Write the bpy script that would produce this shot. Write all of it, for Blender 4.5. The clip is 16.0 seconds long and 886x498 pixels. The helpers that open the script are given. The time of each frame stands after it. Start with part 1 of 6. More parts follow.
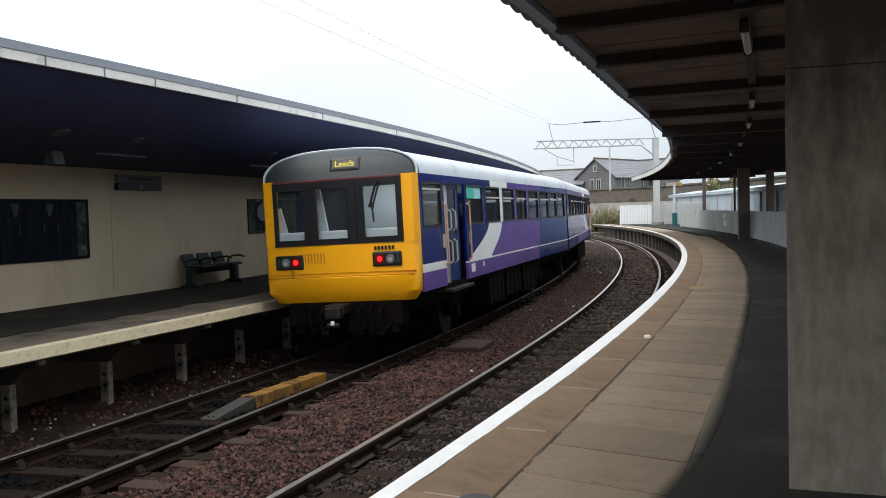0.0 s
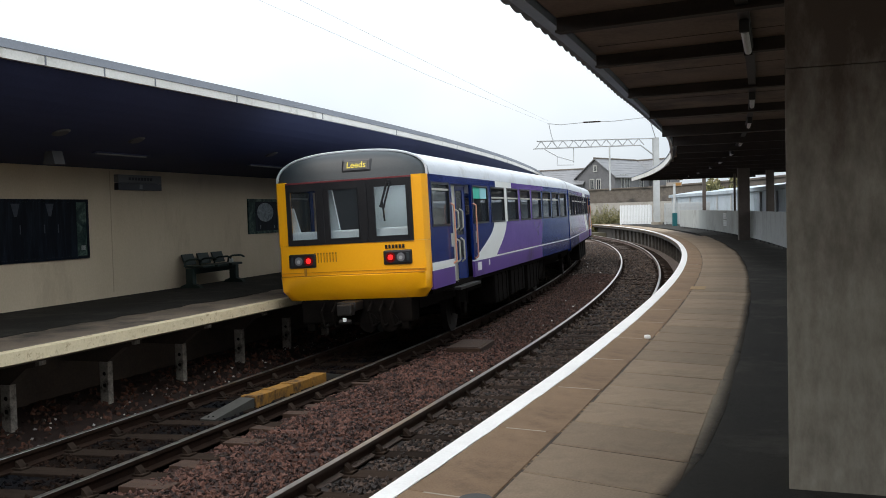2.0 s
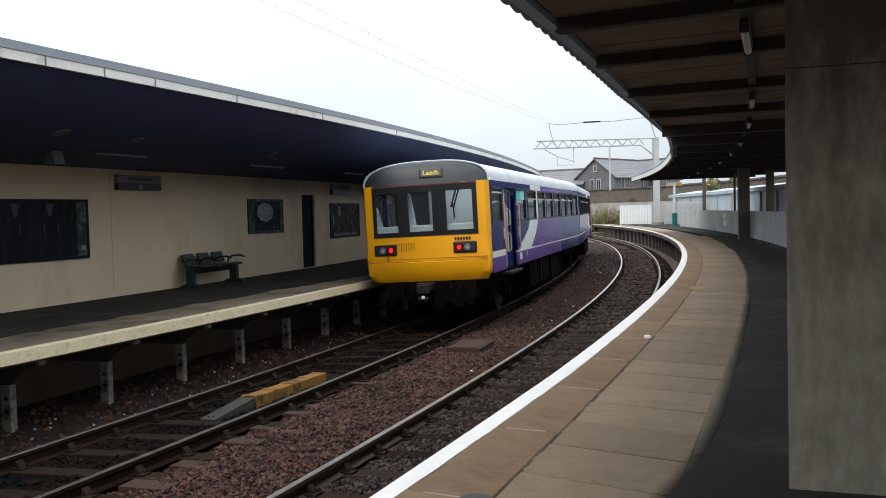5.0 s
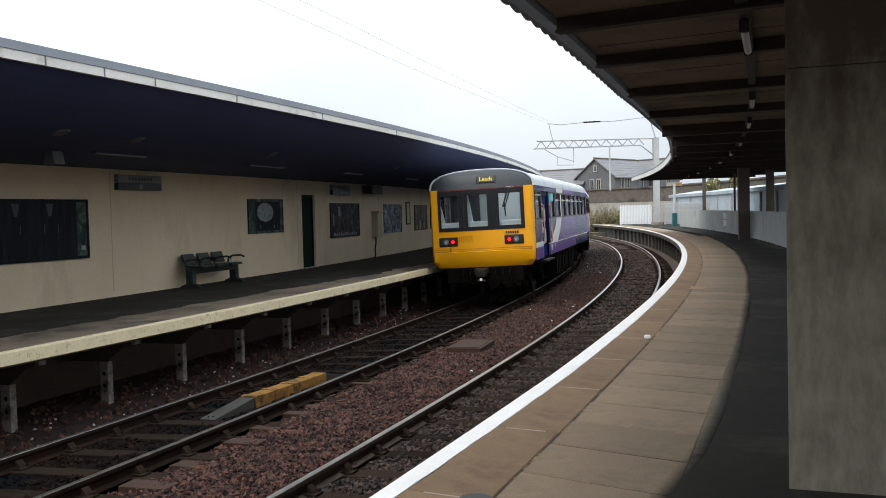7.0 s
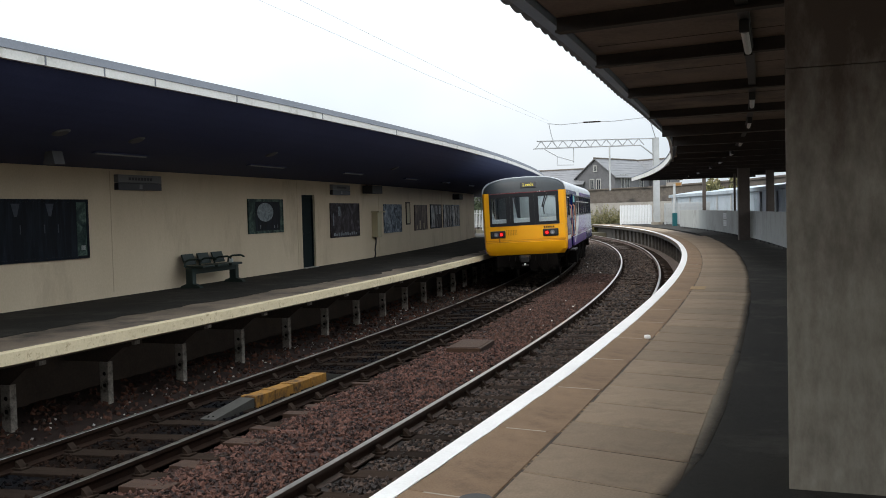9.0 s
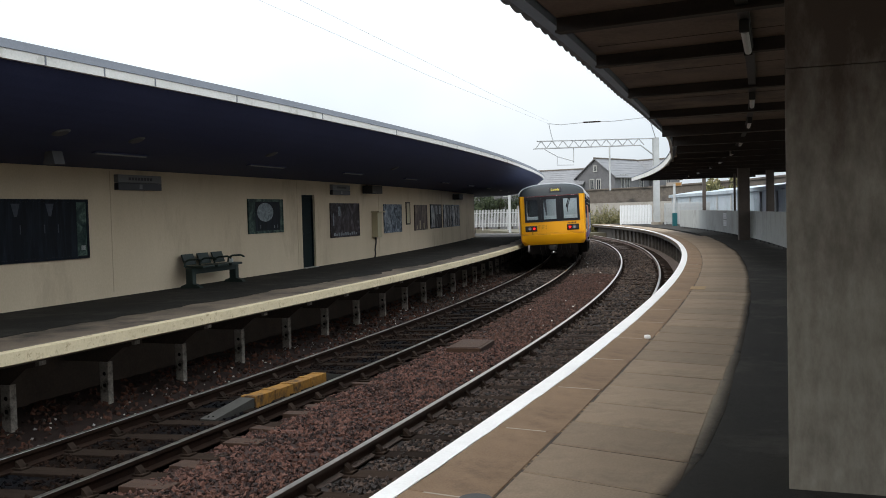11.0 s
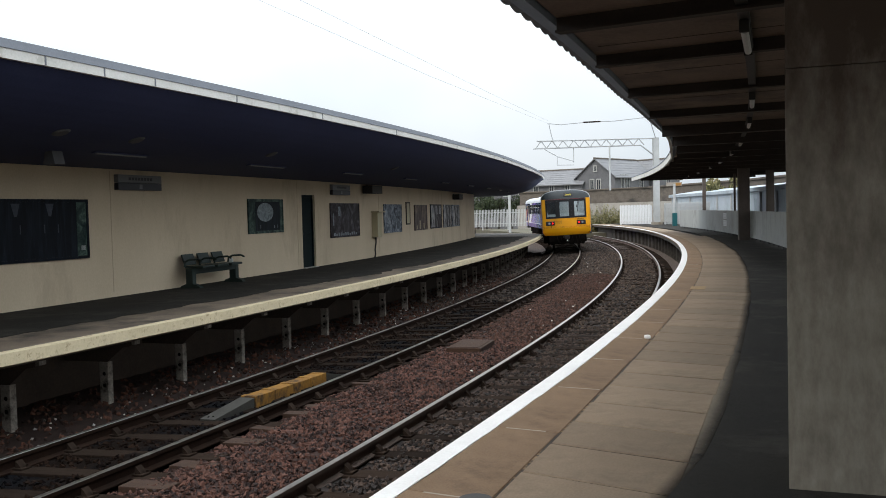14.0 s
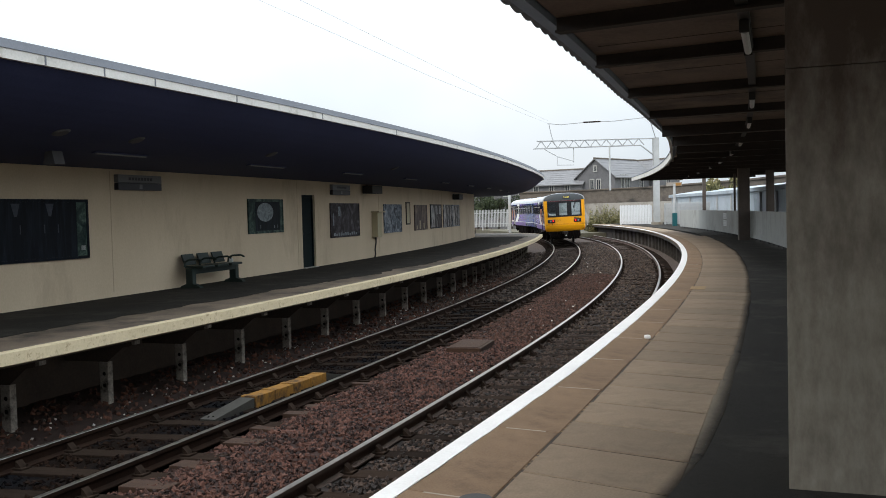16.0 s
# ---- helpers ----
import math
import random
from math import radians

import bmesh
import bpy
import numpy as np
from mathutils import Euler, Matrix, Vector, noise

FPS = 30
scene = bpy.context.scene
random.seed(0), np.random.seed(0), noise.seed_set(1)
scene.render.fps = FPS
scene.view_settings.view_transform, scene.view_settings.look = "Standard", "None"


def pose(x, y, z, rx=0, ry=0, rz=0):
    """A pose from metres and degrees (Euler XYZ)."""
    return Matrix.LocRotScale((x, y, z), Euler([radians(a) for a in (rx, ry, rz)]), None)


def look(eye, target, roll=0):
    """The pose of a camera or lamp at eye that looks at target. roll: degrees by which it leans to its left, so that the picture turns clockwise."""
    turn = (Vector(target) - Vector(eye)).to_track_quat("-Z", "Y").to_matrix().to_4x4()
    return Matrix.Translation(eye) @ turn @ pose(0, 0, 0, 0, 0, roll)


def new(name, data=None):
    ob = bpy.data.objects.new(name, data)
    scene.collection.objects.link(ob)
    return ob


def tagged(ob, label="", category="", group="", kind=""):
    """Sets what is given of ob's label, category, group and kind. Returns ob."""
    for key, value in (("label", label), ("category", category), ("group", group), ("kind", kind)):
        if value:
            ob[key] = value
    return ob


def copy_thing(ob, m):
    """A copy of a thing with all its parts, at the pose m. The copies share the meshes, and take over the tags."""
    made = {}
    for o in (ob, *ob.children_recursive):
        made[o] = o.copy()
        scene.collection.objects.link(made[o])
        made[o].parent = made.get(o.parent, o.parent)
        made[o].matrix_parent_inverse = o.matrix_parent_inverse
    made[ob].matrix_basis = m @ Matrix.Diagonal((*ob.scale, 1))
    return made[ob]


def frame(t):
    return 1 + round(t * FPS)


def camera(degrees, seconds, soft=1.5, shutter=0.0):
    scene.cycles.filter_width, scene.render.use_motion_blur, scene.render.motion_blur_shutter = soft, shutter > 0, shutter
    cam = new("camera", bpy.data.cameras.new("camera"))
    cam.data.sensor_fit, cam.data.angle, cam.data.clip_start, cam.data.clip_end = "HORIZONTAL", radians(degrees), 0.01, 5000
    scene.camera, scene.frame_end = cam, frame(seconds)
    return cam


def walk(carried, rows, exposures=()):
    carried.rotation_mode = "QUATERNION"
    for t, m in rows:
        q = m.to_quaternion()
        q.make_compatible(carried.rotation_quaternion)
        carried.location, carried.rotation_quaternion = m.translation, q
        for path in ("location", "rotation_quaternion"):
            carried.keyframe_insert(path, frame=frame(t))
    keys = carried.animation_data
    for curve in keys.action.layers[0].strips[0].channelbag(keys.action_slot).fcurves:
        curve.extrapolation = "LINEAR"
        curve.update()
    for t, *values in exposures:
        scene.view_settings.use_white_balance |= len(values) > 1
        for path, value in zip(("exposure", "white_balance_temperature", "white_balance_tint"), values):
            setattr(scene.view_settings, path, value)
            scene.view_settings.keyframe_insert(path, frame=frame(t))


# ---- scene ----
cam = camera(50.36, 16.0, soft=0.92)
PITCH, EYE = radians(2.2193), Vector((0, 0, 2.406))
view = look(EYE, EYE + Vector((0, math.cos(PITCH), -math.sin(PITCH))), -1.4267)
walk(cam, [(0.0, view), (16.0, view)])

# ---- light: overcast daylight ----
world = bpy.data.worlds.new("sky")
scene.world = world
world.use_nodes = True
wn, wl = world.node_tree.nodes, world.node_tree.links
sky = wn.new("ShaderNodeTexSky")
sky.sky_type, sky.sun_disc = "NISHITA", False
sky.sun_elevation, sky.sun_rotation = radians(49), radians(-130)
sky.air_density, sky.dust_density = 1.0, 4.0
cover = wn.new("ShaderNodeTexNoise")
cover.inputs["Scale"].default_value, cover.inputs["Detail"].default_value = 1.6, 5
ramp = wn.new("ShaderNodeValToRGB")
ramp.color_ramp.elements[0].position, ramp.color_ramp.elements[0].color = 0.3, (7.4, 8.7, 9.9, 1)
ramp.color_ramp.elements[1].position, ramp.color_ramp.elements[1].color = 0.62, (12.0, 12.7, 13.2, 1)
mixer = wn.new("ShaderNodeMix")
mixer.data_type = "RGBA"
mixer.inputs[0].default_value = 0.9
coords = wn.new("ShaderNodeTexCoord")
wl.new(coords.outputs["Generated"], cover.inputs["Vector"])
wl.new(cover.outputs["Fac"], ramp.inputs["Fac"])
wl.new(sky.outputs["Color"], mixer.inputs[6])
wl.new(ramp.outputs["Color"], mixer.inputs[7])
rise = wn.new("ShaderNodeSeparateXYZ")
wl.new(coords.outputs["Generated"], rise.inputs[0])
dome = wn.new("ShaderNodeMapRange")
dome.inputs[1].default_value, dome.inputs[2].default_value, dome.inputs[3].default_value, dome.inputs[4].default_value = 0.0, 1.0, 0.63, 2.35
wl.new(rise.outputs[2], dome.inputs[0])
shade = wn.new("ShaderNodeMix")
shade.data_type, shade.blend_type = "RGBA", "MULTIPLY"
shade.inputs[0].default_value = 1.0
wl.new(mixer.outputs[2], shade.inputs[6])
wl.new(dome.outputs[0], shade.inputs[7])
wl.new(shade.outputs[2], wn["Background"].inputs["Color"])
wn["Background"].inputs["Strength"].default_value = 0.125
sun = new("sun", bpy.data.lights.new("sun", "SUN"))
sun.data.energy, sun.data.angle, sun.data.color = 1.35, radians(25), (1.0, 0.875, 0.775)
sun.matrix_world = look((-33, -28, 50), (0, 0, 0))
scene.view_settings.exposure = -0.14

# ---- alignment of the two curved tracks ----
# s runs along the inner rail of the near-left track, o is the distance to its right
GAUGE = 1.505
CANT = 0.05
STEP = 0.1
S_TAB = np.arange(-46, 140, STEP)
U_TAB = S_TAB / 50
K_TAB = 0.0042096 + 0.0071116 * U_TAB - 0.01517 * U_TAB**2 + 0.0016776 * U_TAB**3 + 0.0075595 * U_TAB**4 - 0.0001375 * U_TAB**5
K_TAB = np.where(S_TAB > 52, K_TAB[np.argmin(abs(S_TAB - 52))], K_TAB)
K_TAB = np.where(S_TAB < -12, K_TAB[np.argmin(abs(S_TAB + 12))], K_TAB)
Z0 = int(np.argmin(abs(S_TAB)))
TH_TAB = -np.cumsum(K_TAB) * STEP
TH_TAB = TH_TAB - TH_TAB[Z0] + radians(19.0182)
X_TAB = np.cumsum(np.sin(TH_TAB)) * STEP
Y_TAB = np.cumsum(np.cos(TH_TAB)) * STEP
X_TAB = X_TAB - X_TAB[Z0] - 3.3168
Y_TAB = Y_TAB - Y_TAB[Z0] + 13.1007


def line_at(s):
    return (float(np.interp(s, S_TAB, X_TAB)), float(np.interp(s, S_TAB, Y_TAB)), float(np.interp(s, S_TAB, TH_TAB)))


def at(s, o, z=0.0):
    x, y, th = line_at(s)
    return Vector((x + o * math.cos(th), y - o * math.sin(th), z))


def stand(s, o, z=0.0, turn=0.0):
    """Pose on the alignment: local x to the right of the track, y along it."""
    p = at(s, o, z)
    return pose(p.x, p.y, p.z, 0, 0, turn - math.degrees(line_at(s)[2]))


def six_foot(s):
    return 1.8967 + 0.22855 * s / 50


def edge_right(s):
    return 2 * GAUGE + six_foot(s) + 0.7132 + 0.03638 * s / 50


def edge_left(s):
    return -0.7323 + 0.10018 * s / 50


DECK_L, DECK_R = 0.928, 0.933


# ---- building blocks ----
def mesh_of(name, bm, smooth=False):
    me = bpy.data.meshes.new(name)
    bmesh.ops.recalc_face_normals(bm, faces=bm.faces)
    if smooth:
        for f in bm.faces:
            f.smooth = True
    bm.to_mesh(me)
    bm.free()
    if smooth:
        me.set_sharp_from_angle(angle=radians(35))
    return me


def part(name, bm, material, parent, label="", m=None, smooth=False, kind=""):
    ob = new(name, mesh_of(name, bm, smooth))
    ob.data.materials.append(material)
    ob.parent = parent
    if m is not None:
        ob.matrix_basis = m
    return tagged(ob, label=label, kind=kind)


def solid(name, bm, material, label, category, group="", kind="", m=None, smooth=False):
    ob = part(name, bm, material, None, m=m, smooth=smooth)
    return tagged(ob, label, category, group, kind)


def thing(name, label, category, group="", kind="", m=None):
    ob = new(name)
    ob.empty_display_size = 0.2
    if m is not None:
        ob.matrix_basis = m
    return tagged(ob, label, category, group, kind)


def shared(name, me, parent, m):
    ob = new(name, me)
    ob.parent = parent
    ob.matrix_basis = m
    return ob


def sweep(prof, s0, s1, step=1.0, bm=None, caps=True):
    """Sweeps a closed profile of (o, z) along the alignment; prof may be a function of s."""
    bm = bm or bmesh.new()
    n = max(1, int(math.ceil((s1 - s0) / step)))
    rings = []
    for i in range(n + 1):
        s = s0 + (s1 - s0) * i / n
        pr = prof(s) if callable(prof) else prof
        rings.append([bm.verts.new(at(s, o, z)) for o, z in pr])
    k = len(rings[0])
    for a, b in zip(rings, rings[1:]):
        for j in range(k):
            bm.faces.new((a[j], a[(j + 1) % k], b[(j + 1) % k], b[j]))
    if caps:
        bm.faces.new(rings[0])
        bm.faces.new(rings[-1][::-1])
    return bm


def box(bm, x0, x1, y0, y1, z0, z1, bevel=0.0, m=None):
    t = Matrix.LocRotScale(((x0 + x1) / 2, (y0 + y1) / 2, (z0 + z1) / 2), None, (abs(x1 - x0), abs(y1 - y0), abs(z1 - z0)))
    if m is not None:
        t = m @ t
    vs = bmesh.ops.create_cube(bm, size=1, matrix=t)["verts"]
    if bevel:
        es = list({e for v in vs for e in v.link_edges})
        bmesh.ops.bevel(bm, geom=es, offset=bevel, segments=2, affect="EDGES", profile=0.6)
    return bm


def rod(bm, a, b, r, n=8, r2=None):
    a, b = Vector(a), Vector(b)
    d = b - a
    m = Matrix.Translation((a + b) / 2) @ d.to_track_quat("Z", "Y").to_matrix().to_4x4()
    bmesh.ops.create_cone(bm, cap_ends=True, segments=n, radius1=r, radius2=r if r2 is None else r2, depth=d.length, matrix=m)
    return bm


def pipe(bm, pts, r, n=8):
    for a, b in zip(pts, pts[1:]):
        rod(bm, a, b, r, n)
    return bm


def prism(bm, outline, axis, a, b):
    """Extrudes a 2D outline along x, y or z from a to b."""
    def put(u, v, w):
        return {"x": (w, u, v), "y": (u, w, v), "z": (u, v, w)}[axis]
    lo = [bm.verts.new(put(u, v, a)) for u, v in outline]
    hi = [bm.verts.new(put(u, v, b)) for u, v in outline]
    k = len(lo)
    for j in range(k):
        bm.faces.new((lo[j], lo[(j + 1) % k], hi[(j + 1) % k], hi[j]))
    bm.faces.new(lo[::-1])
    bm.faces.new(hi)
    return bm


def words(name, text, size, material, parent, m, depth=0.004):
    cu = bpy.data.curves.new(name, "FONT")
    cu.body, cu.size, cu.extrude, cu.align_x, cu.align_y = text, size, depth, "CENTER", "CENTER"
    tmp = new(name, cu)
    me = bpy.data.meshes.new_from_object(tmp)
    bpy.data.objects.remove(tmp)
    ob = new(name, me)
    ob.data.materials.append(material)
    ob.parent = parent
    ob.matrix_basis = m
    return ob


# ---- materials ----
def surface(name, dark, light, scale=3.0, rough=(0.7, 0.95), bump=0.3, fine=40.0, metal=0.0, stretch=(1, 1, 1), spread=0.0,
            coat=0.0, stain=None, stain_scale=0.6, stain_at=(0.52, 0.68), depth=0.01, ior=1.45, stain_shade=0.0):
    m = bpy.data.materials.new(name)
    m.use_nodes = True
    n, l = m.node_tree.nodes, m.node_tree.links
    b = n["Principled BSDF"]
    tc = n.new("ShaderNodeTexCoord")
    mp = n.new("ShaderNodeMapping")
    mp.inputs["Scale"].default_value = stretch
    l.new(tc.outputs["Object"], mp.inputs["Vector"])
    big = n.new("ShaderNodeTexNoise")
    big.inputs["Scale"].default_value, big.inputs["Detail"].default_value, big.inputs["Roughness"].default_value = scale, 6, 0.6
    small = n.new("ShaderNodeTexNoise")
    small.inputs["Scale"].default_value, small.inputs["Detail"].default_value, small.inputs["Roughness"].default_value = fine, 4, 0.65
    l.new(mp.outputs["Vector"], big.inputs["Vector"])
    l.new(mp.outputs["Vector"], small.inputs["Vector"])
    add = n.new("ShaderNodeMath")
    add.operation = "MULTIPLY_ADD"
    add.inputs[1].default_value = 0.5
    half = n.new("ShaderNodeMath")
    half.operation = "MULTIPLY"
    half.inputs[1].default_value = 0.5
    l.new(small.outputs["Fac"], half.inputs[0])
    l.new(big.outputs["Fac"], add.inputs[0])
    l.new(half.outputs[0], add.inputs[2])
    fac = add.outputs[0]
    if spread:
        oi = n.new("ShaderNodeObjectInfo")
        ge = n.new("ShaderNodeNewGeometry")
        sm = n.new("ShaderNodeMath")
        sm.operation = "ADD"
        l.new(oi.outputs["Random"], sm.inputs[0])
        l.new(ge.outputs["Random Per Island"], sm.inputs[1])
        fr = n.new("ShaderNodeMath")
        fr.operation = "FRACT"
        l.new(sm.outputs[0], fr.inputs[0])
        sp = n.new("ShaderNodeMath")
        sp.operation = "MULTIPLY_ADD"
        sp.inputs[1].default_value = spread
        l.new(fr.outputs[0], sp.inputs[0])
        su = n.new("ShaderNodeMath")
        su.operation = "SUBTRACT"
        l.new(fac, su.inputs[0])
        su.inputs[1].default_value = spread / 2
        l.new(su.outputs[0], sp.inputs[2])
        fac = sp.outputs[0]
    cr = n.new("ShaderNodeValToRGB")
    cr.color_ramp.elements[0].position, cr.color_ramp.elements[0].color = 0.32, (*dark, 1)
    cr.color_ramp.elements[1].position, cr.color_ramp.elements[1].color = 0.68, (*light, 1)
    l.new(fac, cr.inputs["Fac"])
    col = cr.outputs["Color"]
    if stain:
        st = n.new("ShaderNodeTexNoise")
        st.inputs["Scale"].default_value, st.inputs["Detail"].default_value, st.inputs["Roughness"].default_value = stain_scale, 7, 0.7
        l.new(mp.outputs["Vector"], st.inputs["Vector"])
        sr = n.new("ShaderNodeMapRange")
        sr.inputs[1].default_value, sr.inputs[2].default_value = stain_at
        if stain_shade:
            # stains and painted shade together, growing towards the head of the thing
            hz = n.new("ShaderNodeSeparateXYZ")
            l.new(tc.outputs["Object"], hz.inputs[0])
            up = n.new("ShaderNodeMath")
            up.operation = "MULTIPLY_ADD"
            up.inputs[1].default_value = stain_shade
            l.new(hz.outputs[2], up.inputs[0])
            l.new(st.outputs["Fac"], up.inputs[2])
            l.new(up.outputs[0], sr.inputs[0])
        else:
            l.new(st.outputs["Fac"], sr.inputs[0])
        mx = n.new("ShaderNodeMix")
        mx.data_type = "RGBA"
        l.new(sr.outputs[0], mx.inputs[0])
        l.new(col, mx.inputs[6])
        mx.inputs[7].default_value = (*stain, 1)
        col = mx.outputs[2]
    l.new(col, b.inputs["Base Color"])
    rr = n.new("ShaderNodeMapRange")
    rr.inputs[3].default_value, rr.inputs[4].default_value = rough
    l.new(fac, rr.inputs[0])
    l.new(rr.outputs[0], b.inputs["Roughness"])
    b.inputs["Metallic"].default_value = metal
    b.inputs["IOR"].default_value = ior
    b.inputs["Coat Weight"].default_value = coat
    if bump:
        bp = n.new("ShaderNodeBump")
        bp.inputs["Strength"].default_value, bp.inputs["Distance"].default_value = bump, depth
        l.new(fac, bp.inputs["Height"])
        l.new(bp.outputs["Normal"], b.inputs["Normal"])
    return m


def plain(name, colour, rough=0.5, metal=0.0, glow=0.0, coat=0.0):
    m = surface(name, tuple(c * 0.88 for c in colour), tuple(min(1, c * 1.1) for c in colour), 4.0, (max(0.02, rough - 0.08), rough + 0.08), 0.06, 60.0, metal, coat=coat)
    if glow:
        b = m.node_tree.nodes["Principled BSDF"]
        b.inputs["Emission Color"].default_value = (*colour, 1)
        b.inputs["Emission Strength"].default_value = glow
    return m


def glass(name, tint, rough=0.03, alpha=0.35):
    m = bpy.data.materials.new(name)
    m.use_nodes = True
    n, l = m.node_tree.nodes, m.node_tree.links
    b = n["Principled BSDF"]
    b.inputs["Base Color"].default_value = (*tint, 1)
    b.inputs["Roughness"].default_value = rough
    b.inputs["Alpha"].default_value = alpha
    b.inputs["IOR"].default_value = 1.5
    return m


STRIP_DARK = surface("strip_dark", (0.012, 0.0108, 0.0092), (0.034, 0.0308, 0.0262), 1.2, (0.78, 0.95), 0.6, 90, ior=1.22, stain=(0.06, 0.054, 0.045), stain_scale=1.1, stain_at=(0.5, 0.74))
STRIP_FADE = surface("strip_fade", (0.009, 0.009, 0.009), (0.03, 0.028, 0.026), 3.0, (0.85, 1.0), 0.5, 40, ior=1.2)
ASPHALT_WORN = surface("asphalt_worn", (0.09, 0.065, 0.047), (0.27, 0.208, 0.15), 0.9, (0.45, 0.8), 0.5, 70, stain=(0.03, 0.025, 0.021), stain_scale=0.7, stain_at=(0.48, 0.64))
_n, _l = STRIP_FADE.node_tree.nodes, STRIP_FADE.node_tree.links
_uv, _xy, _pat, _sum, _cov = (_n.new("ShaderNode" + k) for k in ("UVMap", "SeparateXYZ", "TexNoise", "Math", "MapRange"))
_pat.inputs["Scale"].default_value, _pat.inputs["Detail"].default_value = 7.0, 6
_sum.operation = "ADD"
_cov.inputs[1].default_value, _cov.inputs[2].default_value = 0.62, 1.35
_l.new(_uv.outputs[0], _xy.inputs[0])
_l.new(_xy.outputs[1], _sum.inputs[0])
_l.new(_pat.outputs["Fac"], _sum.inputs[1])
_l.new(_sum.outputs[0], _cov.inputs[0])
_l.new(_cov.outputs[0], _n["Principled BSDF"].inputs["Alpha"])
SLAB = surface("paving_concrete", (0.165, 0.123, 0.083), (0.285, 0.217, 0.15), 1.7, (0.75, 0.95), 0.5, 75, spread=0.2, stain=(0.11, 0.082, 0.058), stain_scale=1.3, stain_at=(0.5, 0.78), ior=1.35)
HAUNCH = surface("worn_haunch_concrete", (0.11, 0.089, 0.064), (0.25, 0.203, 0.146), 3.0, (0.75, 0.95), 0.5, 60, stain=(0.05, 0.042, 0.034), stain_scale=3.0, stain_at=(0.53, 0.72))
COPING = surface("coping_concrete", (0.135, 0.086, 0.049), (0.24, 0.16, 0.096), 2.4, (0.75, 0.95), 0.5, 80, spread=0.12, stain=(0.085, 0.055, 0.033), stain_scale=1.6, stain_at=(0.5, 0.76), ior=1.35)
CONCRETE = surface("weathered_concrete", (0.17, 0.145, 0.113), (0.38, 0.335, 0.272), 1.1, (0.75, 0.95), 0.5, 30, stretch=(1, 1, 0.35), stain=(0.13, 0.1, 0.07), stain_scale=1.6)
CONCRETE_PALE = surface("pale_concrete", (0.27, 0.26, 0.24), (0.42, 0.4, 0.37), 1.5, (0.7, 0.95), 0.3, 30, stain=(0.2, 0.19, 0.17))
WHITE_LINE = surface("white_line_paint", (0.68, 0.68, 0.67), (0.86, 0.86, 0.85), 3.0, (0.55, 0.8), 0.2, 60, stain=(0.5, 0.49, 0.46), stain_scale=3.0, stain_at=(0.62, 0.75))
WORN_WHITE = surface("worn_edge_paint", (0.58, 0.475, 0.3), (0.75, 0.63, 0.42), 4.0, (0.6, 0.9), 0.4, 40, stain=(0.33, 0.23, 0.125), stain_scale=13.0, stain_at=(0.54, 0.7))
CREAM = surface("cream_render", (0.5, 0.405, 0.285), (0.63, 0.52, 0.375), 0.8, (0.7, 0.92), 0.25, 60, stain=(0.42, 0.335, 0.235), stain_scale=0.5, stretch=(1, 1, 0.4))
SOFFIT_DARK = surface("soffit_dark_boards", (0.028, 0.034, 0.078), (0.045, 0.052, 0.112), 0.8, (0.6, 0.85), 0.15, 30, ior=1.25)
SOFFIT_BROWN = surface("soffit_brown_boards", (0.115, 0.08, 0.06), (0.22, 0.16, 0.124), 0.9, (0.7, 0.95), 0.3, 20, stain=(0.06, 0.044, 0.036))
STEEL_DARK = surface("dark_painted_steel", (0.012, 0.0115, 0.012), (0.03, 0.028, 0.027), 2.0, (0.45, 0.75), 0.2, 40)
FASCIA_GREY = surface("fascia_grey_felt", (0.13, 0.14, 0.16), (0.19, 0.2, 0.225), 1.0, (0.6, 0.9), 0.2, 30)
FASCIA_WHITE = surface("fascia_white_paint", (0.6, 0.58, 0.53), (0.76, 0.74, 0.7), 1.2, (0.5, 0.8), 0.15, 30, stain=(0.42, 0.4, 0.35), stain_scale=1.5, stain_at=(0.58, 0.72))
PIER = surface("grimy_pier_concrete", (0.16, 0.138, 0.114), (0.44, 0.395, 0.335), 5.0, (0.7, 0.95), 0.4, 30, stain=(0.05, 0.039, 0.03), stain_scale=3.0, stain_at=(0.48, 0.62))
# Sky haze is put into this board's blue tone and brightness.
EDGE_BLUE = surface("sky_hazed_edge_board", (0.19, 0.22, 0.28), (0.28, 0.32, 0.39), 1.5, (0.5, 0.8), 0.15, 30)
ROOF_SHEET = surface("grey_corrugated_sheet", (0.16, 0.18, 0.21), (0.25, 0.275, 0.31), 1.0, (0.5, 0.8), 0.2, 30)
RAIL_RUST = surface("rail_rust", (0.009, 0.0046, 0.003), (0.027, 0.0135, 0.008), 4.0, (0.85, 1.0), 0.4, 60, ior=1.2)
# Paler copy of the rust, with skylight on the rail sides in its colour.
RAIL_SKYLIT = surface("skylit_rail_rust", (0.05, 0.03, 0.021), (0.125, 0.08, 0.06), 4.0, (0.7, 0.95), 0.4, 60)
RAIL_TOP = surface("rail_polished_head", (0.3, 0.275, 0.25), (0.46, 0.43, 0.4), 3.0, (0.26, 0.42), 0.1, 50, metal=1.0)
TIMBER = surface("oily_sleeper_timber", (0.011, 0.0075, 0.0055), (0.031, 0.021, 0.0155), 6.0, (0.9, 1.0), 0.6, 40, stretch=(0.3, 3, 1), spread=0.3, ior=1.12)
BALLAST_RED = surface("red_brown_ballast", (0.014, 0.0052, 0.0033), (0.112, 0.051, 0.036), 3.0, (0.82, 1.0), 1.0, 28, spread=0.6, depth=0.03, stain=(0.04, 0.02, 0.0135), stain_scale=0.7, stain_at=(0.55, 0.72))
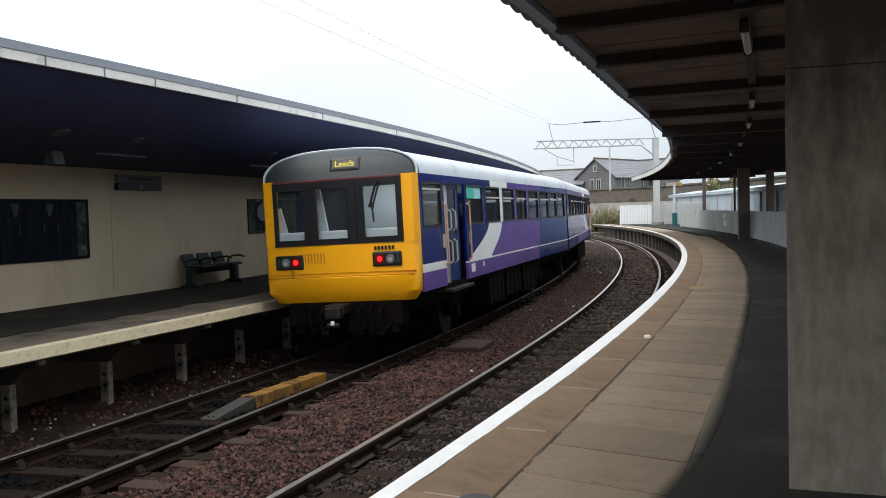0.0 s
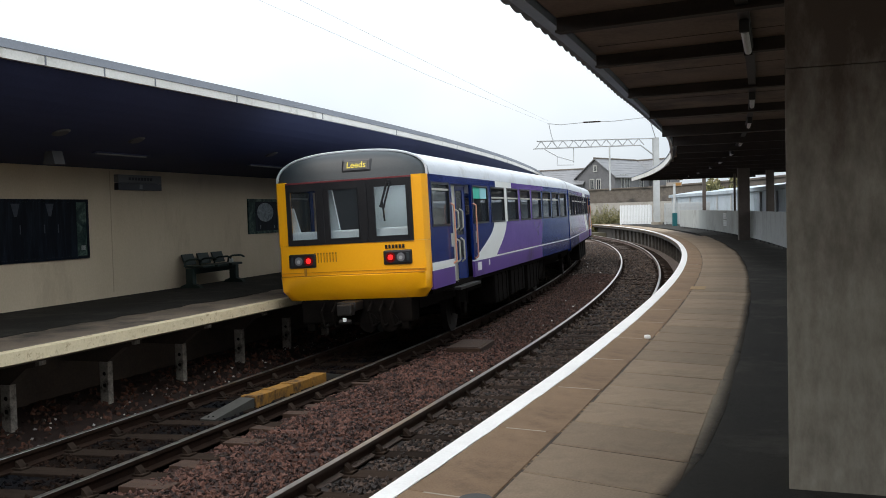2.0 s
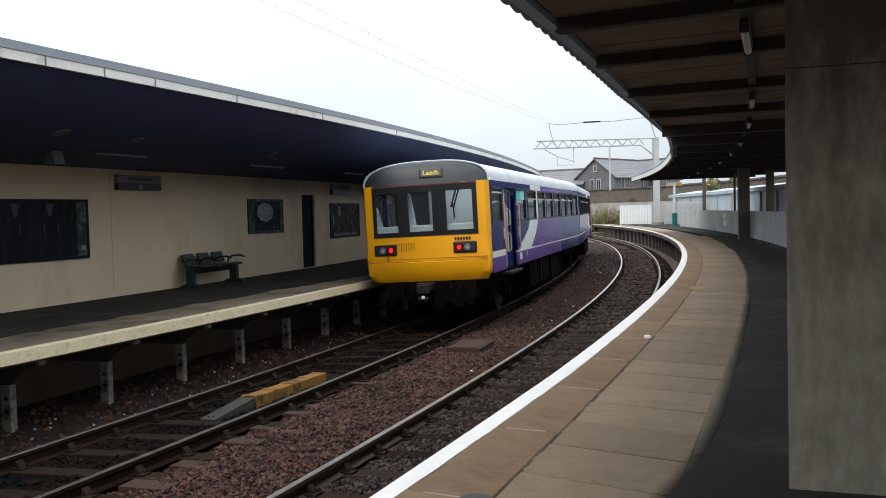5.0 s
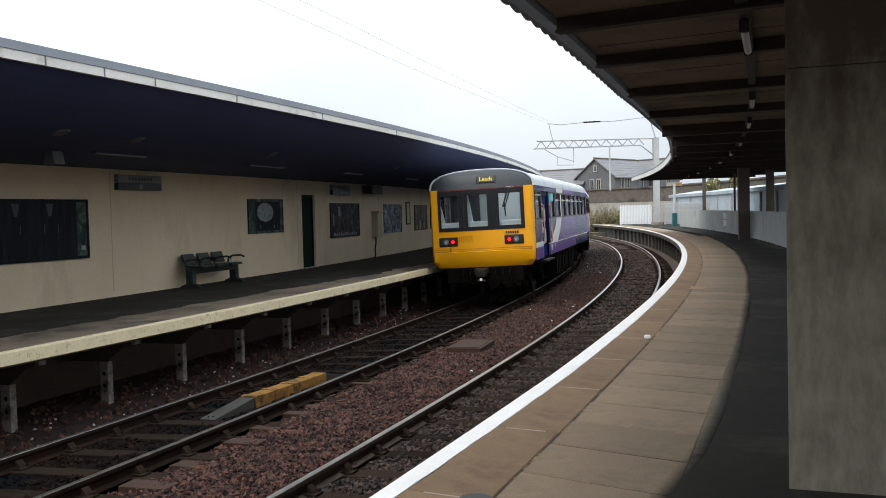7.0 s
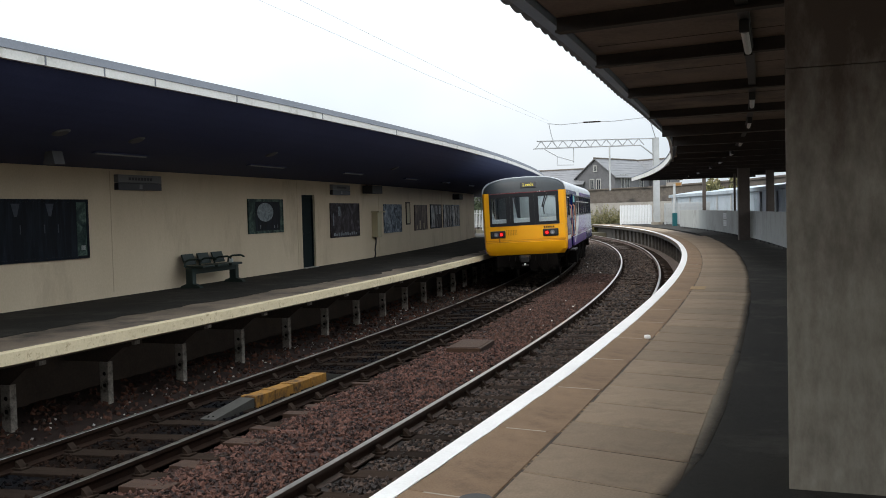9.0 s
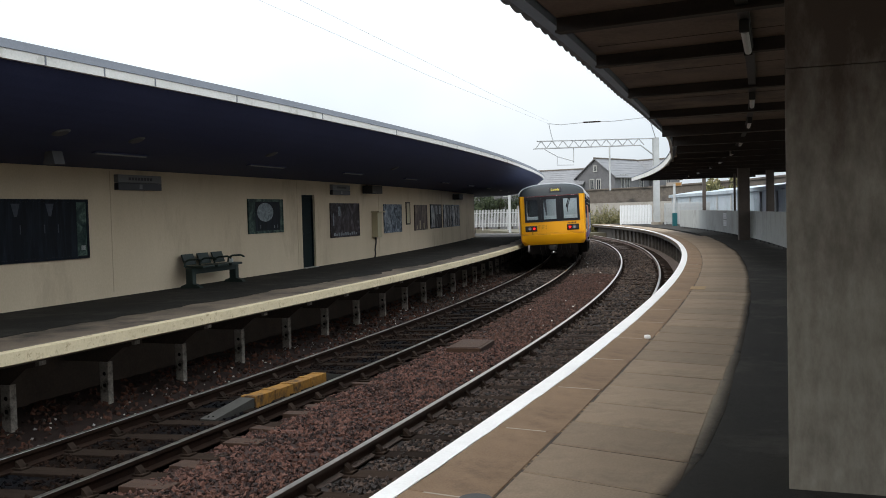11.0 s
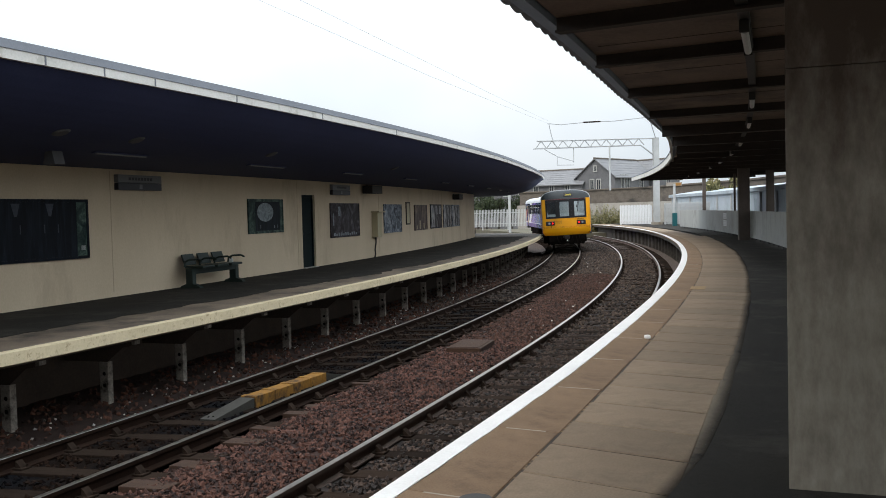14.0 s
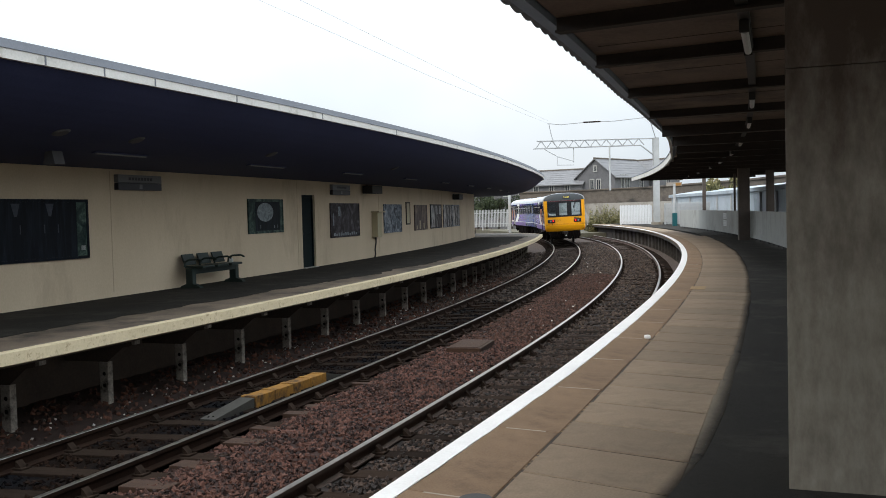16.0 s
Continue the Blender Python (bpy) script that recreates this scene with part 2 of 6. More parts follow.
BALLAST_GREY = surface("oily_grey_ballast", (0.0095, 0.0058, 0.0042), (0.075, 0.05, 0.038), 3.0, (0.75, 1.0), 1.0, 28, spread=0.6, depth=0.03)
DIRT = surface("brown_dirt", (0.02, 0.0085, 0.005), (0.1, 0.042, 0.025), 4, (0.8, 1), 0.6, 20, spread=0.6)
# Darkened ballast copies for the bed: shade between loose stones put into colour.
BED_RED_SHADE = surface("red_brown_gap_shade", (0.006, 0.0025, 0.0018), (0.045, 0.019, 0.0125), 3.0, (0.85, 1.0), 1.0, 28, depth=0.03)
BED_GREY_SHADE = surface("oily_grey_gap_shade", (0.005, 0.0033, 0.0026), (0.026, 0.017, 0.013), 3.0, (0.85, 1.0), 1.0, 28, depth=0.03)
COLUMN = surface("brown_grey_column_paint", (0.06, 0.047, 0.04), (0.11, 0.088, 0.074), 1.5, (0.6, 0.85), 0.2, 20, stain=(0.04, 0.03, 0.025))
BALLAST_MID = surface("brown_ballast", (0.024, 0.0115, 0.0078), (0.102, 0.05, 0.034), 3.0, (0.85, 1.0), 1.0, 28, spread=0.5, depth=0.03)
# Near black: painted shade of the pier holes, and dirt in paving joints.
HOLE_SHADE_DIRT = surface("hole_shade_and_joint_dirt", (0.004, 0.0035, 0.003), (0.01, 0.009, 0.008), 5.0, (0.9, 1.0), 0.2, 30, ior=1.1)
JOINT = surface("grimy_render_joint", (0.34, 0.275, 0.19), (0.45, 0.365, 0.26), 3.0, (0.8, 0.95), 0.2, 30)
BALLAST_OILY = surface("oil_soaked_ballast", (0.008, 0.0048, 0.0034), (0.03, 0.0172, 0.0115), 3.0, (0.9, 1.0), 1.0, 28, spread=0.5, depth=0.03, stain=(0.005, 0.005, 0.006), stain_scale=0.9, stain_at=(0.47, 0.58), ior=1.15)
# Far ballast lightened in colour for haze and lit tops, less oil too.
BALLAST_FAR = surface("haze_lightened_ballast", (0.026, 0.019, 0.015), (0.1, 0.07, 0.053), 3.0, (0.8, 1.0), 1.0, 28, spread=0.5, depth=0.03)
BEAM = surface("brown_black_beam_paint", (0.026, 0.02, 0.017), (0.055, 0.042, 0.036), 1.5, (0.7, 0.95), 0.2, 30)
PLAT_WALL = surface("dark_platform_wall", (0.035, 0.03, 0.026), (0.1, 0.088, 0.075), 1.2, (0.8, 1.0), 0.5, 25, stain=(0.02, 0.018, 0.015), stain_scale=1.0)
SOIL = surface("dark_joint_soil", (0.018, 0.013, 0.009), (0.06, 0.044, 0.03), 5.0, (0.9, 1.0), 0.6, 50, stain=(0.27, 0.18, 0.1), stain_scale=3.5, stain_at=(0.52, 0.6))
MORTAR = surface("pale_mortar", (0.22, 0.19, 0.15), (0.36, 0.32, 0.26), 6.0, (0.7, 0.9), 0.2, 40)
# Brown stains and the canopy's shade both darken this colour upwards.
PILLAR = surface("stained_top_shaded_concrete", (0.17, 0.145, 0.112), (0.4, 0.35, 0.283), 1.6, (0.8, 0.95), 0.6, 14, stretch=(1, 1, 0.4), stain=(0.075, 0.05, 0.035), stain_scale=2.6, stain_at=(0.74, 1.12), stain_shade=0.25)
GRASS = surface("rough_grass_ground", (0.06, 0.055, 0.035), (0.16, 0.145, 0.1), 0.3, (0.8, 1.0), 0.5, 8, stain=(0.12, 0.09, 0.06), stain_scale=0.1)
DARK_MASONRY = surface("dark_masonry", (0.032, 0.023, 0.017), (0.08, 0.058, 0.043), 2.0, (0.8, 1.0), 0.5, 25)


# ---- ground and tracks ----
bm = bmesh.new()
bmesh.ops.create_circle(bm, cap_ends=True, segments=64, radius=1800)
solid("ground", bm, GRASS, "rough grass and dirt ground round the station", "ground", kind="structure", m=pose(0, 300, -0.62))


def bed_height(s, o):
    """Ballast level between the platforms: oily and low in the tracks, heaped between them."""
    g = six_foot(s)
    lump = 0.035 * noise.noise(Vector((s * 1.3, o * 1.3, 3.0))) + 0.018 * noise.noise(Vector((s * 6, o * 6, 1.0)))
    mid = GAUGE + g / 2
    base = -0.165
    for first in (0.0, GAUGE + g):
        if first - 0.3 < o < first + GAUGE + 0.3:
            base = -0.168 + CANT * min(1, max(0, (o - first) / GAUGE))
    if GAUGE < o < GAUGE + g:
        base = -0.165 + 0.075 * min(1, (g / 2 - abs(o - mid)) * 2.2)
    elif o < 0:
        base = -0.165 - 0.16 * min(1, -o / 0.9) + 0.12 * max(0, -o - 1.1)
    return base + lump


def strip(name, lo, hi, s0, s1, ds, do, material, label):
    bm = bmesh.new()
    ns = int((s1 - s0) / ds)
    rows = []
    for i in range(ns + 1):
        s = s0 + (s1 - s0) * i / ns
        a, b = lo(s), hi(s)
        no = max(2, int((hi(0) - lo(0)) / do))
        rows.append([bm.verts.new(at(s, a + (b - a) * j / no, bed_height(s, a + (b - a) * j / no))) for j in range(no + 1)])
    for r, q in zip(rows, rows[1:]):
        for j in range(len(r) - 1):
            bm.faces.new((r[j], r[j + 1], q[j + 1], q[j]))
    return solid(name, bm, material, label, "ballast", kind="structure", smooth=True)


for a, b, ds, do, grey, oily, red in ((-45, -12, 0.6, 0.3, BALLAST_GREY, BALLAST_OILY, BALLAST_RED), (-12, 20, 0.09, 0.09, BED_GREY_SHADE, BALLAST_OILY, BED_RED_SHADE), (20, 135, 0.5, 0.25, BALLAST_FAR, BALLAST_GREY, BALLAST_FAR)):
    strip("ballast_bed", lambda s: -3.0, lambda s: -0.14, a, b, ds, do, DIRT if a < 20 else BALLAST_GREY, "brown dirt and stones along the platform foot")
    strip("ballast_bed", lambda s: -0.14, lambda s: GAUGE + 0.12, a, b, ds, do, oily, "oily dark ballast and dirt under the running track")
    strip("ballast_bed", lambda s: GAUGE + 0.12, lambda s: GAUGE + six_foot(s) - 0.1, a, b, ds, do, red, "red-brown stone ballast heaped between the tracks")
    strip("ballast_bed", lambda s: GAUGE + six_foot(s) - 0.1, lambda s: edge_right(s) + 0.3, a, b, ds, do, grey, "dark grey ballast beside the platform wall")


def stones(name, lo, hi, s0, s1, per_m2, size, material, label, seed, clear=0.0):
    """Loose angular stones lying on the bed, as one joined mesh."""
    rng = np.random.default_rng(seed)
    n = int((s1 - s0) * (hi - lo) * per_m2)
    shape = np.array([(1, 0, 0), (-1, 0, 0), (0, 1, 0), (0, -1, 0), (0, 0, 1), (0, 0, -1)], float)
    tri = np.array([(0, 2, 4), (2, 1, 4), (1, 3, 4), (3, 0, 4), (2, 0, 5), (1, 2, 5), (3, 1, 5), (0, 3, 5)])
    vs = np.empty((n, 6, 3))
    fs = np.empty((n, 8, 3), int)
    for i in range(n):
        s, o = rng.uniform(s0, s1), rng.uniform(lo, hi)
        near = (s + 15 + 0.38) % 0.76 - 0.38
        if abs(near) < clear and rng.random() < 0.85:
            s += math.copysign(clear + rng.uniform(0.0, 0.2), near) - near
        c = at(s, o, bed_height(s, o) + size * 0.25)
        q = Euler(rng.uniform(0, 6.28, 3)).to_matrix()
        r = size * rng.uniform(0.55, 1.25) * rng.uniform(0.65, 1.15, 3)
        vs[i] = (shape * r + rng.normal(0, size * 0.16, (6, 3))) @ np.array(q) + np.array(c)
        fs[i] = tri + 6 * i
    me = bpy.data.meshes.new(name)
    me.from_pydata(vs.reshape(-1, 3).tolist(), [], fs.reshape(-1, 3).tolist())
    me.materials.append(material)
    return tagged(new(name, me), label, "ballast", kind="stuff")


stones("ballast_stones", GAUGE + 0.12, GAUGE + 1.85, -9.5, 6, 560, 0.033, BALLAST_RED, "loose red-brown ballast stones between the tracks", 1)
stones("ballast_stones", GAUGE + 0.12, GAUGE + 1.9, 6, 24, 320, 0.036, BALLAST_MID, "loose red-brown ballast stones further along", 2)
stones("ballast_stones", GAUGE + 0.12, GAUGE + 1.95, 24, 58, 60, 0.055, BALLAST_FAR, "loose red-brown ballast stones far along", 21)
stones("ballast_stones", 3.5, 4.95, 8, 45, 60, 0.05, BALLAST_FAR, "loose grey ballast stones far along the near track", 22)
stones("ballast_stones", -1.9, 1.4, 14, 48, 36, 0.05, BALLAST_FAR, "scattered grey stones far along the running track", 23)
stones("ballast_stones", 3.5, 4.8, -9.5, 8, 290, 0.034, BALLAST_GREY, "loose grey ballast stones in the near track", 3, 0.12)
stones("ballast_stones", 0.05, 1.42, -9, 14, 90, 0.034, BALLAST_OILY, "scattered oily stones in the running track", 4, 0.12)


def rail_profile(o, top):
    return [(o - 0.036, top), (o + 0.036, top), (o + 0.036, top - 0.035), (o + 0.01, top - 0.05), (o + 0.01, top - 0.125), (o + 0.068, top - 0.145), (o + 0.068, top - 0.158),
            (o - 0.068, top - 0.158), (o - 0.068, top - 0.145), (o - 0.01, top - 0.125), (o - 0.01, top - 0.05), (o - 0.036, top - 0.035)]


bm = bmesh.new()
box(bm, -1.28, 1.28, -0.125, 0.125, -0.1, 0.0, 0.012)
SLEEPER_MESH = mesh_of("sleeper", bm)
SLEEPER_MESH.materials.append(TIMBER)
bm = bmesh.new()
box(bm, -0.16, 0.16, -0.07, 0.07, 0.0, 0.022, 0.006)
prism(bm, [(0.05, 0.02), (0.125, 0.02), (0.105, 0.05), (0.06, 0.095)], "y", -0.045, 0.045)
prism(bm, [(-0.05, 0.02), (-0.06, 0.085), (-0.105, 0.05), (-0.125, 0.02)], "y", -0.045, 0.045)
for x in (-0.135, 0.135):
    rod(bm, (x, 0.04, 0.02), (x, 0.04, 0.045), 0.016, 6)
CHAIR_MESH = mesh_of("rail_chair", bm)
CHAIR_MESH.materials.append(TIMBER)


def track(first, label, z_out, rust):
    tr = thing("railway_track", label, "railway track", "curved tracks", "structure")
    for off, top in ((0.0, 0.0), (GAUGE, z_out)):
        rail = part("rail", sweep(lambda s: rail_profile(first(s) + off, top), -45, 135, 1.0), rust, tr)
        part("rail_head", sweep(lambda s: [(first(s) + off - 0.03, top + 0.0035), (first(s) + off + 0.03, top + 0.0035), (first(s) + off + 0.036, top - 0.006), (first(s) + off - 0.036, top - 0.006)], -45, 135, 1.0), RAIL_TOP, rail, "polished running surface")
    rng = random.Random(int(first(0) * 10) + 3)
    for i in range(190):
        s = -15 + i * 0.76
        tilt = math.degrees(math.atan2(z_out, GAUGE))
        mid = first(s) + GAUGE / 2
        m = stand(s, mid, -0.148 + z_out / 2, rng.uniform(-0.8, 0.8)) @ pose(0, 0, 0, 0, -tilt, 0)
        shared("sleeper", SLEEPER_MESH, tr, m)
        if s < 34:
            for x in (-GAUGE / 2, GAUGE / 2):
                shared("rail_chair", CHAIR_MESH, tr, m @ pose(x, 0, 0.0))
    return tr


track(lambda s: 0.0, "curved railway track with rusty rails on oily timber sleepers", CANT, RAIL_RUST)
track(lambda s: GAUGE + six_foot(s), "curved railway track with bright-topped rails beside the paved platform", CANT, RAIL_SKYLIT)

# ---- left platform ----
pl = thing("platform_left", "asphalt platform with a worn white cantilevered edge on concrete piers", "platform", kind="structure")
def deck_left(s):
    e = edge_left(s)
    k = max(0.0, (s - 44) / 7)
    e2 = e - 3.6 * (1 - math.sqrt(max(0, 1 - min(1, k) ** 2)))
    return e2


part("deck", sweep(lambda s: [(deck_left(s) - 0.03, DECK_L), (-13.0, DECK_L), (-13.0, DECK_L - 0.25), (deck_left(s) - 0.45, DECK_L - 0.25), (deck_left(s) - 0.03, DECK_L - 0.14)], -44, 51, 0.7), ASPHALT_WORN, pl)
part("edge_slab", sweep(lambda s: [(deck_left(s), DECK_L + 0.004), (deck_left(s) - 0.16, DECK_L + 0.008), (deck_left(s) - 0.16, DECK_L - 0.1), (deck_left(s) - 0.028, DECK_L - 0.15), (deck_left(s), DECK_L - 0.135)], -44, 51, 0.7), WORN_WHITE, pl, "edge slab with flaking white paint")
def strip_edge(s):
    """Ragged outer edge of the black strip, smeared along the platform."""
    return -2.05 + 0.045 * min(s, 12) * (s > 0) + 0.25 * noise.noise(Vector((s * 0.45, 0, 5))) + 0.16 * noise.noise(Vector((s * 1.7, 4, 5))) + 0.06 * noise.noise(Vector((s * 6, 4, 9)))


part("dark_strip", sweep(lambda s: [(strip_edge(s), DECK_L + 0.006), (-4.5, DECK_L + 0.006), (-4.5, DECK_L - 0.02), (strip_edge(s), DECK_L - 0.02)], -44, 41.5, 0.15), STRIP_DARK, pl, "black strip along the building")
part("back_wall", sweep([(-2.55, 0.7), (-3.0, 0.7), (-3.0, -0.7), (-2.5, -0.7)], -44, 48, 1.0), DARK_MASONRY, pl, "dark retaining wall under the deck")
bm = bmesh.new()
box(bm, -0.07, 0.08, -0.09, 0.02, -0.6, 0.36, 0.01)
PIER_MESH = mesh_of("pier", bm)
PIER_MESH.materials.append(PIER)
# Dark discs on the pier face stand in for the shade inside its holes.
bm = bmesh.new()
for z in (0.015, 0.185):
    rod(bm, (0.015, -0.093, z), (0.015, -0.08, z), 0.027, 12)
HOLE_MESH = mesh_of("bolt", bm)
HOLE_MESH.materials.append(HOLE_SHADE_DIRT)
bm = bmesh.new()
prism(bm, [(-0.7, 0.36), (0.08, 0.36), (0.36, 0.58), (0.5, 0.6), (0.5, 0.68), (-0.7, 0.68)], "y", -0.09, 0.05)
BRACKET_MESH = mesh_of("bracket", bm)
BRACKET_MESH.materials.append(DARK_MASONRY)
bm = bmesh.new()
box(bm, 0.5, 0.56, -0.08, 0.04, 0.62, 0.68, 0.01)
TIP_MESH = mesh_of("bracket_tip", bm)
TIP_MESH.materials.append(PIER)
for i in range(-6, 28):
    s = 0.05 + 1.88 * i
    pier = shared("pier", PIER_MESH, pl, stand(s, -1.75, 0))
    shared("bolt", HOLE_MESH, pier, pose(0, 0, 0))
    shared("bracket", BRACKET_MESH, pl, stand(s, -1.75, 0))
    shared("bracket_tip", TIP_MESH, pl, stand(s, -1.75, 0))

# ---- right platform ----
pr = thing("platform_right", "paved platform with a white edge line and concrete coping", "platform", kind="structure")
END_R = 78.0


def line_width(s):
    return float(np.interp(s, (-7, -5, -2.6, 0), (0.12, 0.14, 0.155, 0.162)))


def line_edge(s):
    """Outer edge of the white line, drawn in a little towards the near end."""
    return edge_right(s) - 0.012 - 0.05 * min(1, max(0, (-3 - s) / 4))


part("platform_body", sweep(lambda s: [(edge_right(s) + 0.02, DECK_R - 0.075), (14.0, DECK_R - 0.075), (14.0, -0.7), (edge_right(s) + 0.45, -0.7), (edge_right(s) + 0.4, DECK_R - 0.3), (edge_right(s) + 0.02, DECK_R - 0.2)], -44, END_R, 0.7), PLAT_WALL, pr)
part("joint_fill", sweep(lambda s: [(edge_right(s) + 0.2, DECK_R - 0.004), (edge_right(s) + 0.575, DECK_R - 0.004), (edge_right(s) + 0.575, DECK_R - 0.06), (edge_right(s) + 0.2, DECK_R - 0.06)], -23, 36, 0.7), SOIL, pr, "earth in the paving joints")
part("cross_joint_fill", sweep(lambda s: [(edge_right(s) + 0.577, DECK_R - 0.0065), (7.03 + 0.02 * max(0, s + 4), DECK_R - 0.0065), (7.03 + 0.02 * max(0, s + 4), DECK_R - 0.06), (edge_right(s) + 0.577, DECK_R - 0.06)], -23, 36, 0.7), HOLE_SHADE_DIRT, pr, "dark dirt in the cross joints")
part("far_deck", sweep(lambda s: [(edge_right(s) + 0.53, DECK_R), (edge_right(s) + 1.5, DECK_R), (edge_right(s) + 1.5, DECK_R - 0.08), (edge_right(s) + 0.53, DECK_R - 0.08)], 36, END_R, 0.7), SLAB, pr)


def dark_edge(s):
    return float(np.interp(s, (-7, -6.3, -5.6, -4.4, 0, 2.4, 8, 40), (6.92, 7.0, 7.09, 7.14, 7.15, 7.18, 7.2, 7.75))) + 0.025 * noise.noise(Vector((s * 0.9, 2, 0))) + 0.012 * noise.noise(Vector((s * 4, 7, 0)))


part("haunch", sweep(lambda s: [(7.0 + 0.02 * max(0, s + 4), DECK_R - 0.004), (7.9, DECK_R - 0.004), (7.9, DECK_R - 0.09), (7.0 + 0.02 * max(0, s + 4), DECK_R - 0.09)], -23, 36, 0.7), HAUNCH, pr, "worn concrete haunch behind the slabs")
# Near-black strip over the slabs; its colour fades out along the outer edge.
part("dark_strip", sweep(lambda s: [(dark_edge(s), DECK_R + 0.007), (14.0, DECK_R + 0.007), (14.0, DECK_R - 0.08), (dark_edge(s), DECK_R - 0.08)], -44, END_R, 0.25), STRIP_DARK, pr, "black strip along the back of the platform")
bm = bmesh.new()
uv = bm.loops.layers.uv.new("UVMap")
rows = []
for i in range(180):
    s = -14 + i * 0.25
    rows.append([bm.verts.new(at(s, dark_edge(s) - w, DECK_R + 0.005)) for w in (0.13, 0.04, -0.04)])
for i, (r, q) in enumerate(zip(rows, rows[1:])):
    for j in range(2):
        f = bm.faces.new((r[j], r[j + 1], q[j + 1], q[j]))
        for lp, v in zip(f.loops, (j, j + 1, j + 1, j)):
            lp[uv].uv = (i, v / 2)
part("strip_margin", bm, STRIP_FADE, pr, "margin where the black strip fades out")
part("painted_line", sweep(lambda s: [(line_edge(s), DECK_R + 0.005), (line_edge(s) + line_width(s) + 0.008 * noise.noise(Vector((s * 3, 0, 0))) + 0.005 * noise.noise(Vector((s * 11, 3, 0))), DECK_R + 0.005), (line_edge(s) + line_width(s), DECK_R - 0.01), (line_edge(s), DECK_R - 0.012)], -44, END_R, 0.12), WHITE_LINE, pr, "white painted edge line")


def slab_piece(s0, s1, o0, o1, z, gap, rng, skew=0.0):
    """One paving slab with slightly rounded arrises, in its own space."""
    bm = bmesh.new()
    m = stand((s0 + s1) / 2 - skew * ((o0 + o1) / 2 - 6.1), (o0 + o1) / 2, z)
    inv = m.inverted()
    tops, lows = [], []
    lift = [rng.uniform(-0.002, 0.002) for _ in range(4)]
    for (s, o), d in zip(((s0 + gap, o0 + 0.004), (s0 + gap, o1 - 0.004), (s1 - gap, o1 - 0.004), (s1 - gap, o0 + 0.004)), lift):
        p = inv @ at(s - skew * (o - 6.1), o, z)
        c = p - Vector((math.copysign(0.006, p.x), math.copysign(0.006, p.y), 0))
        tops.append(bm.verts.new((c.x, c.y, d)))
        lows.append([bm.verts.new((p.x, p.y, d - 0.006)), bm.verts.new((p.x, p.y, -0.07))])
    bm.faces.new(tops)
    for j in range(4):
        k = (j + 1) % 4
        bm.faces.new((tops[j], lows[j][0], lows[k][0], tops[k]))
        bm.faces.new((lows[j][0], lows[j][1], lows[k][1], lows[k][0]))
    return bm, m


def pave():
    rng = random.Random(5)
    s = -22.0
    while s < 36:
        ln = rng.choice((0.64, 0.67, 0.7))
        bm, m = slab_piece(s, s + ln, edge_right(s) + 0.558, 7.03 + 0.02 * max(0, s + 4), DECK_R, rng.choice((0.009, 0.014, 0.021)), rng, 0.27)
        part("paving_slab", bm, SLAB, pr, m=m)
        s += ln
    s = -21.6
    while s < END_R - 2:
        bm, m = slab_piece(s, s + 1.5, line_edge(s) + 0.012, edge_right(s) + 0.556, DECK_R, 0.003, rng, 0.15)
        part("coping_slab", bm, COPING, pr, m=m)
        bm = bmesh.new()
        box(bm, 0.0, 0.36 * rng.uniform(0.75, 1.0), -0.008, 0.008, -0.03, 0.0015)
        part("mortar_joint", bm, MORTAR, pr, m=stand(s + 0.045, edge_right(s) + 0.17, DECK_R, -8.5))
        s += 1.5


bm = bmesh.new()
box(bm, -0.08, 0.1, -0.065, 0.065, -0.65, 0.64, 0.01)
RIB_MESH = mesh_of("rib", bm)
RIB_MESH.materials.append(PLAT_WALL)
for i in range(30):
    shared("rib", RIB_MESH, pr, stand(12 + i * 1.9, edge_right(12 + i * 1.9) + 0.36, 0))

# ---- left station building: long curved rendered wall under the canopy ----
WALL_O = -4.5
END_W = 41.8
wl_ob = thing("wall_left", "long curved cream-rendered station building wall, grimy near the ground", "wall", kind="structure")
def wall_piece(s0, s1, z0, z1):
    return sweep([(WALL_O, z0), (WALL_O, z1), (WALL_O - 0.25, z1), (WALL_O - 0.25, z0)], s0, s1, 0.7)


DOOR_S = (12.57, 13.5)
part("wall_panel", wall_piece(-44, DOOR_S[0], DECK_L - 0.05, 3.42), CREAM, wl_ob)
part("wall_panel", wall_piece(DOOR_S[1], END_W, DECK_L - 0.05, 3.42), CREAM, wl_ob)
part("wall_panel", wall_piece(DOOR_S[0], DOOR_S[1], 3.0, 3.42), CREAM, wl_ob)
part("end_wall", sweep([(WALL_O - 0.002, DECK_L), (WALL_O - 0.002, 3.42), (-11.0, 3.42), (-11.0, DECK_L)], END_W, END_W + 0.25, 1), CREAM, wl_ob)
part("back_wall", sweep([(-11.0, DECK_L), (-11.0, 4.3), (-11.25, 4.3), (-11.25, DECK_L)], -44, END_W + 0.25, 1), CREAM, wl_ob)

for s in (3.85, 12.25, 19.5, 30.24):
    part("wall_joint", sweep([(WALL_O + 0.003, DECK_L + 0.1), (WALL_O + 0.003, 3.36), (WALL_O - 0.01, 3.36), (WALL_O - 0.01, DECK_L + 0.1)], s, s + 0.014, 1.0), JOINT, wl_ob, "fine joint in the render")

# ---- left canopy ----
cl = thing("canopy_left", "low flat canopy with dark boarded soffit, white strip and grey felt fascia", "canopy", kind="structure")
